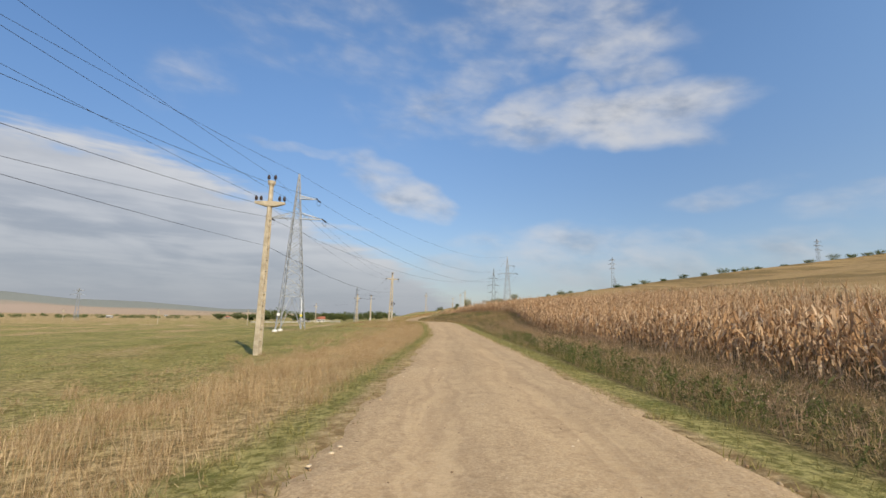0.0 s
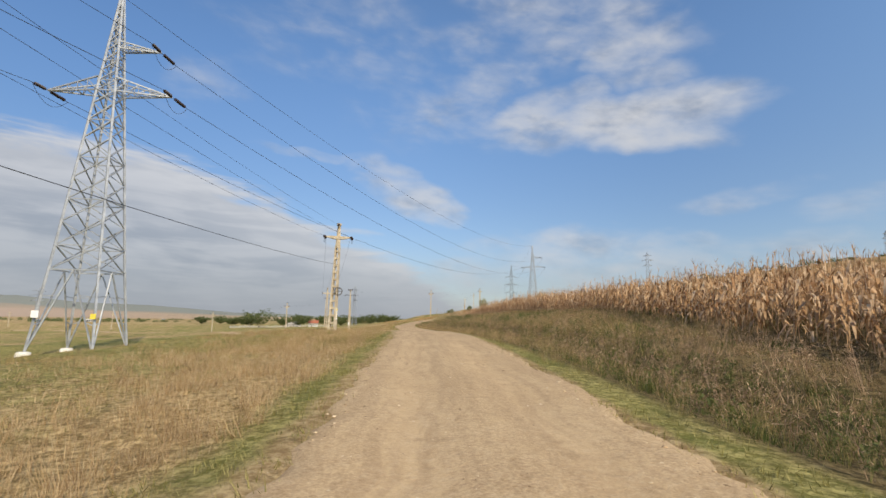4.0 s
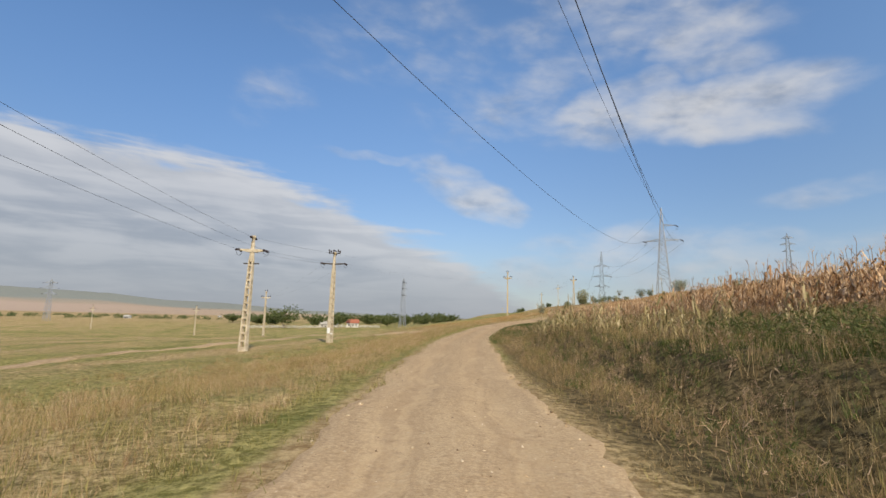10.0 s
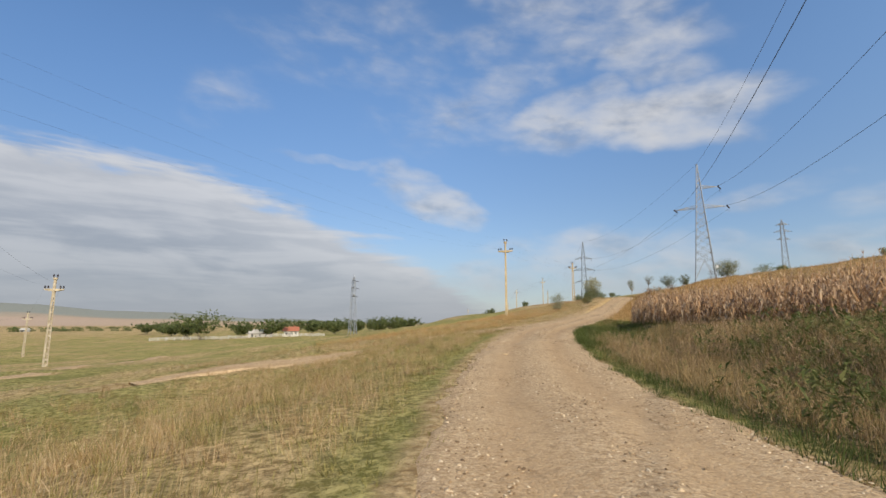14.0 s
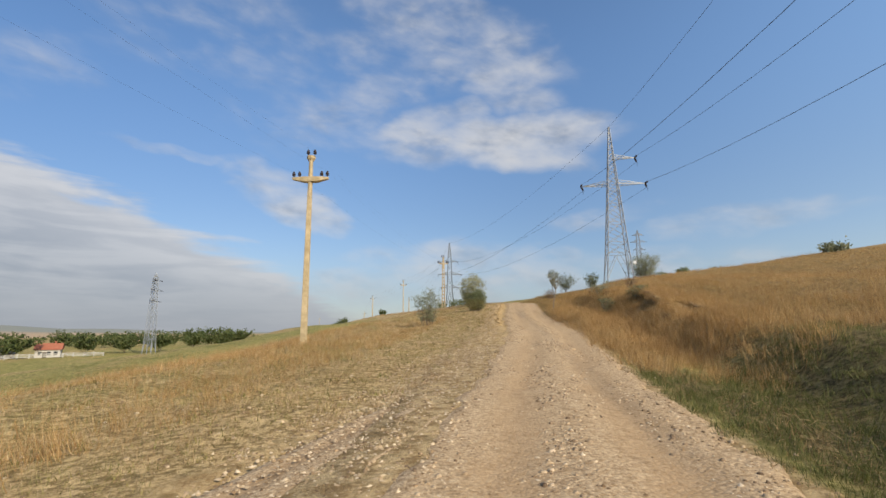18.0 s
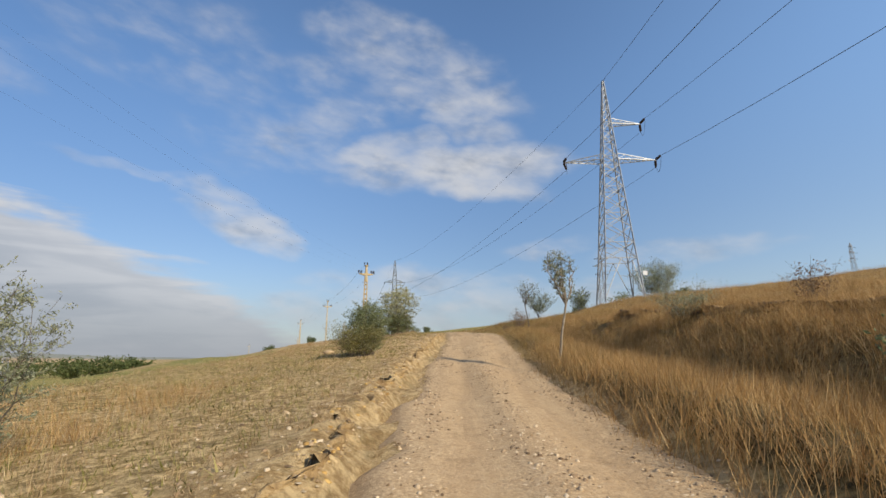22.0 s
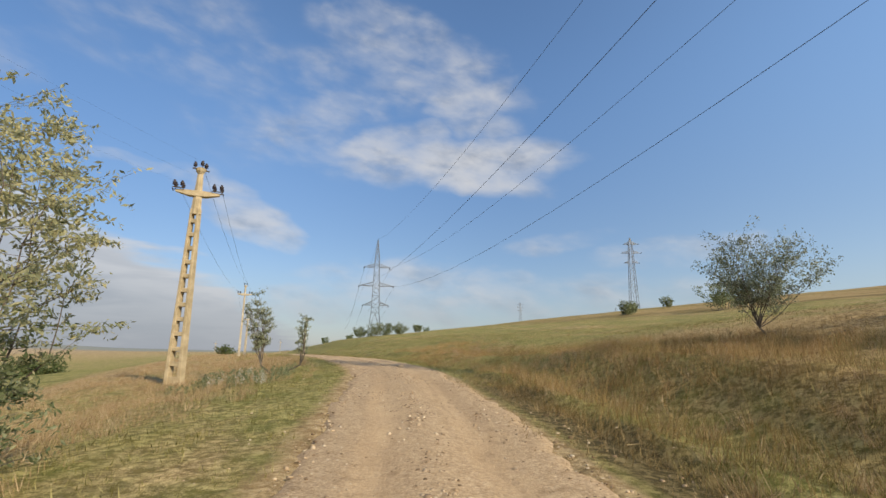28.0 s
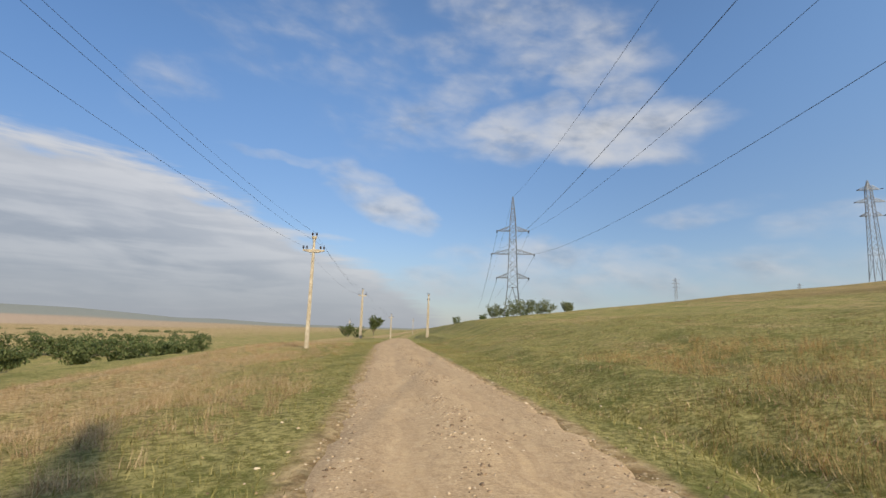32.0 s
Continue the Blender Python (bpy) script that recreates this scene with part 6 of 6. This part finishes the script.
def bush(name, x, y, height, width, leaves, leaf, mat, label, stems=6, seed=0, bole=0.0, sparse=0.5, group="", z=None, droop=0.0, lower=None, slim=0.42, lean=(0.0, 0.0), bark=M_BARK):
    """Stems that fork into limbs and twigs, with leaves set along the twigs. bole: height of the bare trunk."""
    r = np.random.RandomState(seed + 500)
    thing = tagged(new(name), label, "tree" if name == "tree" else "bush", group)
    thing.matrix_world = pose(x, y, z_at(x, y) - 0.03 if z is None else z)
    V, F, tips = [], [], []
    fork = np.array([r.uniform(-0.06, 0.06) * height, r.uniform(-0.06, 0.06) * height, bole])
    tilt = np.array([*lean, 0.0])
    fork = fork + tilt * 0.8
    if bole:
        kink = fork * 0.5 + np.array([r.uniform(-0.03, 0.03), r.uniform(-0.03, 0.03), 0]) * height
        tube(V, F, np.array([0, 0, -0.1]), kink, 0.0125 * height, 0.0105 * height), tube(V, F, kink, fork, 0.0105 * height, 0.009 * height)
    crown_foot = fork
    for i in range(stems):
        a = i * 2.4 + r.uniform(-0.4, 0.4)
        fork = crown_foot if bole else np.array([math.cos(a), math.sin(a), 0]) * width * 0.2 * math.sqrt(i / stems)
        reach = width / 2 * math.sqrt((i + 0.5) / stems) * r.uniform(0.75, 1.0)
        end = np.array([math.cos(a) * reach, math.sin(a) * reach, bole + (height - bole) * r.uniform(0.82, 1.0) * (1 - 0.42 * (reach / (width / 2)) ** 2)])
        end = end + tilt * 1.1
        if not bole:
            tube(V, F, np.array([0, 0, -0.06]), fork + np.array([0, 0, 0.02]), 0.006 * height, 0.006 * height)
        last, n = fork, 7
        wob = r.randn(3) * 0.04 * height
        for k in range(1, n + 1):
            t = k / n
            p = fork + (end - fork) * np.array([t ** 1.15, t ** 1.15, t ** 0.9]) + wob * math.sin(t * math.pi) + r.randn(3) * 0.012 * height
            rad = 0.011 * height * (1 - 0.85 * t) / math.sqrt(stems / 4) + 0.002
            tube(V, F, last, p, rad, rad * 0.85)
            if t > (0.2 if bole else 0.05):
                for _ in range(4):
                    b = r.uniform(0, math.tau)
                    ln = width ** 0.8 * 0.20 * r.uniform(0.4, 1.25)
                    up = np.array([0, 0, 0.55 - droop])
                    q = p + (np.array([math.cos(b), math.sin(b), r.uniform(-0.3, 0.7)]) + up) * ln
                    if leaf < 0.1:
                        tube(V, F, p, q, rad * 0.45, 0.0015)
                    tips.append((p, q))
                    q2 = p + (q - p) * 0.6 + np.array([math.cos(b + 1.1), math.sin(b + 1.1), r.uniform(-0.2, 0.8) - droop]) * ln * 0.6
                    tips.append((p + (q - p) * 0.6, q2))
            last = p
        tips.append((last - (end - fork) * 0.2, last))
    me = mesh_of("trunk", V, F, bark)
    linked("trunk", me, thing)
    tips_a, tips_b = np.array([t[0] for t in tips]), np.array([t[1] for t in tips])
    k = r.randint(0, len(tips), leaves)
    t = r.uniform(0.25, 1.12, (leaves, 1))
    c = tips_a[k] + (tips_b[k] - tips_a[k]) * t + r.randn(leaves, 3) * sparse * 0.055 * width ** 0.6
    c[:, 2] = np.maximum(c[:, 2], 0.02)
    d = r.randn(leaves, 3)
    d /= np.linalg.norm(d, axis=1, keepdims=True)
    e = np.cross(d, r.randn(leaves, 3))
    e /= np.linalg.norm(e, axis=1, keepdims=True)
    s = leaf * r.uniform(0.6, 1.3, (leaves, 1))
    P = np.stack([c - d * s, c + e * s * slim, c + d * s, c - e * s * slim], 1).reshape(-1, 3)
    Q = np.arange(leaves * 4).reshape(-1, 4)
    if lower is None:
        linked("crown", mesh_of("crown", P, Q, mat), thing)
    else:
        cut = c[:, 2] + r.randn(leaves) * 0.14 * height < height * 0.34
        for nm, m, mt in (("crown", ~cut, mat), ("undergrowth", cut, lower)):
            sel = np.repeat(m, 4)
            linked(nm, mesh_of(nm, P[sel], np.arange(sel.sum()).reshape(-1, 4), mt), thing)
    return thing


bush("bush", 0.2, 219.2, 2.3, 1.9, 12000, 0.03, M_SILVER, "airy grey-green shrub on the dry roadside slope", 14, 1, sparse=0.3, slim=0.28)
bush("bush", 6.35, 228.75, 1.8, 1.4, 26000, 0.025, M_GREYLEAF, "dense grey-green willow shrub beside the rutted track", 30, 2, sparse=0.45, lower=M_YELLOWLEAF)
bush("bush", 6.0, 228.6, 0.95, 2.1, 11000, 0.024, M_OLIVELEAF, "low olive-green growth round the foot of the willow shrub", 26, 18, sparse=0.5)
bush("tree", 12.85, 254.6, 4.6, 3.9, 44000, 0.038, M_YELLOWLEAF, "bushy tree with yellowing leaves beside the track", 30, 3, sparse=0.25, lower=M_GREYLEAF, droop=0.35, slim=0.36)
bush("bush", 12.8, 254.5, 1.8, 2.6, 9000, 0.04, M_GREYLEAF, "dense dark green undergrowth round the foot of the tree", 22, 11, sparse=0.4)
bush("tree", 16.1, 268.75, 3.3, 1.2, 4600, 0.048, M_SILVER, "young sapling leaning over the verge with slender drooping leaves", 9, 4, bole=0.35, sparse=0.5, slim=0.24, droop=0.1, lean=(-0.95, 0.8))
bush("tree", 16.2, 268.7, 2.4, 0.65, 1600, 0.045, M_SILVER, "thin side shoot of a sapling with drooping leaves", 5, 5, bole=0.4, sparse=0.5, slim=0.24, droop=0.1, lean=(0.75, -0.8))
bush("tree", 11.3, 224.7, 3.6, 0.72, 6500, 0.022, M_SILVER, "thin roadside sapling with a bare crooked trunk", 12, 6, bole=1.75, sparse=0.4, slim=0.28, lean=(0.12, 0.1), bark=M_PALEBARK)
bush("tree", 21.1, 245.4, 3.7, 2.4, 2400, 0.028, M_SILVER, "spindly thorn tree with spreading twigs on the bank", 8, 7, bole=1.9, sparse=0.3)
bush("bush", 29.7, 259.6, 2.9, 3.9, 12000, 0.036, M_SILVER, "silvery grey-green wild olive bush on the bank", 14, 8, bole=0.3, sparse=0.4)
bush("bush", 36.9, 249.5, 3.1, 5.2, 15000, 0.05, M_SILVER, "broad grey-green bush under the pylon", 18, 9, sparse=1.0)
bush("bush", 30.2, 252.5, 2.0, 2.4, 2200, 0.07, M_GREYLEAF, "small shrub at the foot of the pylon", 12, 10)
bush("bush", 22.5, 249.8, 1.4, 1.8, 2000, 0.035, M_WITHERED, "withered reddish-brown weed thicket on the grassy bank", 26, 16, sparse=0.5)
bush("bush", 21.5, 250.3, 0.7, 1.0, 500, 0.035, M_WITHERED, "low tangle of withered grey-brown weed stalks on the bank", 16, 17, sparse=0.5)
bush("bush", 10.6, 215.6, 1.2, 1.3, 700, 0.045, M_GREYLEAF, "scraggy thorn shrub on the lip of the bank", 9, 12, sparse=0.5)
bush("bush", 11.6, 213.7, 0.8, 1.4, 700, 0.045, M_GREYLEAF, "scraggy thorn shrub on the lip of the bank", 10, 13, sparse=0.5)
bush("bush", 14.9, 223.4, 0.85, 2.2, 5200, 0.02, M_SILVER, "low bramble hanging over the bank", 10, 14, sparse=0.6)
bush("bush", 15.4, 220.2, 1.0, 1.3, 500, 0.035, M_WITHERED, "twiggy reddish bramble on top of the bank", 12, 15, sparse=0.6)
for i, (bx, by, bh, bw) in enumerate([(33, 374, 2.6, 4.4), (36.5, 372, 3.4, 5), (40, 374, 3.0, 4.6), (44, 377, 2.6, 4.4), (51, 385, 2.0, 3.2)]):
    bush("bush", bx, by, bh, bw, 2600, 0.13, M_GREYLEAF, "grey-green bush at the foot of the crest pylon", 9, 20 + i, group="bushes under the crest pylon")
bush("tree", 9.3, 370.5, 4.4, 3.6, 2200, 0.16, M_GREEN, "small dark green tree beside the distant pole", 9, 26, bole=1.0)
bush("tree", -4.9, 423, 4.6, 5.6, 2200, 0.2, M_GREEN, "round dark green tree beyond the crest", 10, 27, bole=0.6)
bush("tree", -7.4, 466, 4.8, 6.0, 1800, 0.22, M_GREEN, "round dark bush on the skyline", 10, 28)
for i, (bx, by, bh, bw) in enumerate([(77.8, 327, 2.9, 3.4), (84, 333, 2.2, 3.6), (72, 300, 4.2, 6.5), (79, 303, 3.6, 5), (104, 345, 2.6, 4), (96, 322, 2.4, 4), (58, 268, 2.0, 3), (120, 330, 3.4, 6)]):
    bush("bush", bx, by, bh, bw, 2200, 0.14, M_GREYLEAF, "dark bush standing on the brow of the hill", 9, 30 + i, group="bushes on the brow")
rb = np.random.RandomState(77)
for i, (bx, by, bh, bw) in enumerate([(59, 240, 1.6, 3.0), (87, 242, 2.0, 3.2), (95, 240, 1.4, 2.4), (100, 240, 2.4, 4.4), (112, 246, 1.5, 2.6), (121, 243, 3.0, 4.2), (131, 243, 2.2, 3.6), (141, 244, 2.6, 6.5),
                                      (148, 246, 1.6, 3.0), (154, 246, 2.2, 5.0), (160, 246, 1.6, 3.0), (172, 244, 1.4, 3.0), (184, 243, 1.6, 4.0), (198, 245, 3.8, 5.2), (206, 244, 2.4, 5.0), (211, 240, 2.0, 4.0),
                                      (218, 241, 2.6, 5.0), (230, 243, 2.4, 6.0), (255, 246, 3.0, 6.0), (280, 250, 3.0, 6.0)]):
    bush("bush", bx, by, bh * 0.85, bw * 1.35, 900, 0.2, M_SILVER if i == 0 else M_GREEN if i % 3 else M_GREYLEAF, "far dark bush on the ridge", 7, 60 + i, group="bushes along the ridge", z=z_at(bx, by) - 0.45)
for i, (bx, by, bh) in enumerate([(48, 452, 4), (57, 468, 3.5), (38, 440, 2.6), (66, 480, 4), (85, 500, 4), (30, 462, 3)]):
    bush("bush", bx, by, bh, bh * 1.4, 500, 0.28, M_GREEN, "distant bush on the low skyline", 8, 100 + i, group="bushes on the skyline")
for i in range(13):
    t = i / 12
    bush("bush", -134 + 74 * t + rb.uniform(-3, 3), 440 + 12 * t + rb.uniform(-4, 4), rb.uniform(6.0, 8.5), rb.uniform(9, 13), 1300, 0.40, M_GREEN, "dark green bush in a hedgerow on the plain", 9, 120 + i, group="hedgerow bushes")
for i, (bx, by, bh, bw) in enumerate([(-114, 327, 9, 15), (-122, 332, 7, 9), (-104, 338, 6, 9), (-97, 350, 6.5, 10), (-86, 366, 6, 9), (-78, 374, 6, 10), (-70, 383, 5.5, 9), (-61, 392, 6.5, 10),
                                      (-54, 398, 7, 12), (-47, 404, 5.5, 9), (-132, 345, 5, 8), (-141, 350, 4.5, 8), (-160, 372, 5, 9), (-185, 395, 5, 10)]):
    bush("tree", bx, by, bh, bw * 1.6, 1800, 0.46, M_GREEN, "dark green tree round the distant farmstead", 10, 140 + i, bole=0.3, group="farmstead trees")


# ---- the farmstead and things far off ----
rf = np.random.RandomState(300)
fx, fy = [], []
for a0, a1, dist, count in ((-50, -40, 620, 26), (-47, -31, 840, 60), (-39, -27, 560, 34), (-30, -16, 900, 60), (-24, -12, 680, 36)):
    az = np.radians(np.sort(rf.uniform(a0, a1, count)))
    d = dist * (1 + 0.06 * np.sin(9 * az)) + rf.uniform(-12, 12, count)
    fx.append(d * np.sin(az)), fy.append(d * np.cos(az))
fx, fy = np.concatenate(fx), np.concatenate(fy)
sow("distant_hedgerows", fx, fy, [tangle(80, 0.42, 0.34, 0.14, 0.035, 180 + i) for i in range(4)], rf.uniform(4, 9, len(fx)), M_GREEN, "dark lines of trees and hedges across the far plain", "trees", 0.0)


def house(x, y, turn, w, d, h, roof_mat, label):
    thing = tagged(new("house"), label, "house", "farm buildings")
    thing.matrix_world = pose(x, y, z_at(x, y) - 0.1, 0, 0, turn)
    bm = bmesh.new()
    block(bm, (0, 0, h / 2), (w, d, h), 0.03)
    wall = part("wall", bm, M_PLASTER, thing)
    bm = bmesh.new()
    pr = [bm.verts.new(p) for p in ((-w / 2 - 0.4, -d / 2 - 0.4, h), (w / 2 + 0.4, -d / 2 - 0.4, h), (w / 2 + 0.4, d / 2 + 0.4, h), (-w / 2 - 0.4, d / 2 + 0.4, h), (-w / 2 - 0.4, 0, h + d * 0.42), (w / 2 + 0.4, 0, h + d * 0.42))]
    for f in ((0, 1, 5, 4), (2, 3, 4, 5), (0, 4, 3), (1, 2, 5), (3, 2, 1, 0)):
        bm.faces.new([pr[i] for i in f])
    roof = part("roof", bm, roof_mat, thing)
    bm = bmesh.new()
    block(bm, (w * 0.22, d * 0.12, h + d * 0.42), (0.5, 0.5, 1.2), 0.02)
    part("chimney", bm, M_ROOF, roof)
    for k in (-0.3, 0.05, 0.32):
        bm = bmesh.new()
        block(bm, (k * w, -d / 2 - 0.01, h * 0.55), (0.9, 0.08, 1.1), 0.01)
        part("window", bm, M_GLASS, wall)
    bm = bmesh.new()
    block(bm, (-0.12 * w, -d / 2 - 0.01, h * 0.36), (0.95, 0.08, h * 0.7), 0.01)
    part("door", bm, M_IRON, wall)
    return thing


house(-92, 358, 20, 6, 4.5, 2.4, M_ROOF, "small white farmhouse with a red tiled roof")
house(-103, 352, 12, 9, 4, 1.9, M_PLASTER, "low white barn with a grey roof")
for i, (hx, hy) in enumerate([(-330, 470), (-255, 560), (-470, 800)]):
    house(hx, hy, i * 37, 5, 3, 1.5, M_ROOF if i % 2 else M_PLASTER, "tiny far white building on the plain")

fence = tagged(new("fence"), "low white paled fence before the farmstead", "fence")
fence.matrix_world = pose(0, 0, 0)
FX = np.linspace(0, 1, 26)
posts = []
pm = bmesh.new()
block(pm, (0, 0, 0.6), (0.22, 0.22, 1.4), 0.02)
pm_me = bpy.data.meshes.new("post")
pm.to_mesh(pm_me), pm.free()
pm_me.materials.append(M_PLASTER)
for t in FX:
    fx, fy = -126 + 48 * t, 316 + 44 * t
    posts.append((fx, fy, z_at(fx, fy)))
    ob = linked("post", pm_me, fence)
    ob.matrix_world = pose(*posts[-1])
for p, q in zip(posts, posts[1:]):
    bm = bmesh.new()
    for h in (0.35, 0.75, 1.1):
        bar(bm, Vector(p) + Vector((0, 0, h)), Vector(q) + Vector((0, 0, h)), 0.11)
    part("rail", bm, M_PLASTER, fence)

# single stones by the track
for i, (sx, sy, ss) in enumerate([(5.35, 232.6, 0.2), (10.3, 246.6, 0.19), (21.5, 271.5, 0.16), (2.2, 203.5, 0.1), (-8.9, 170.5, 0.1)]):
    r = np.random.RandomState(200 + i)
    V = ICO_V * r.uniform(0.8, 1.15, (len(ICO_V), 1)) * (1.3, 0.9, 0.5) * ss
    ob = linked("stone", mesh_of("stone", V, ICO_F, M_STONE))
    ob.matrix_world = pose(sx, sy, z_at(sx, sy) + ss * 0.25, 0, 0, r.uniform(0, 360))
    tagged(ob, "single pale stone lying on the dry verge", "stone", "loose stones")
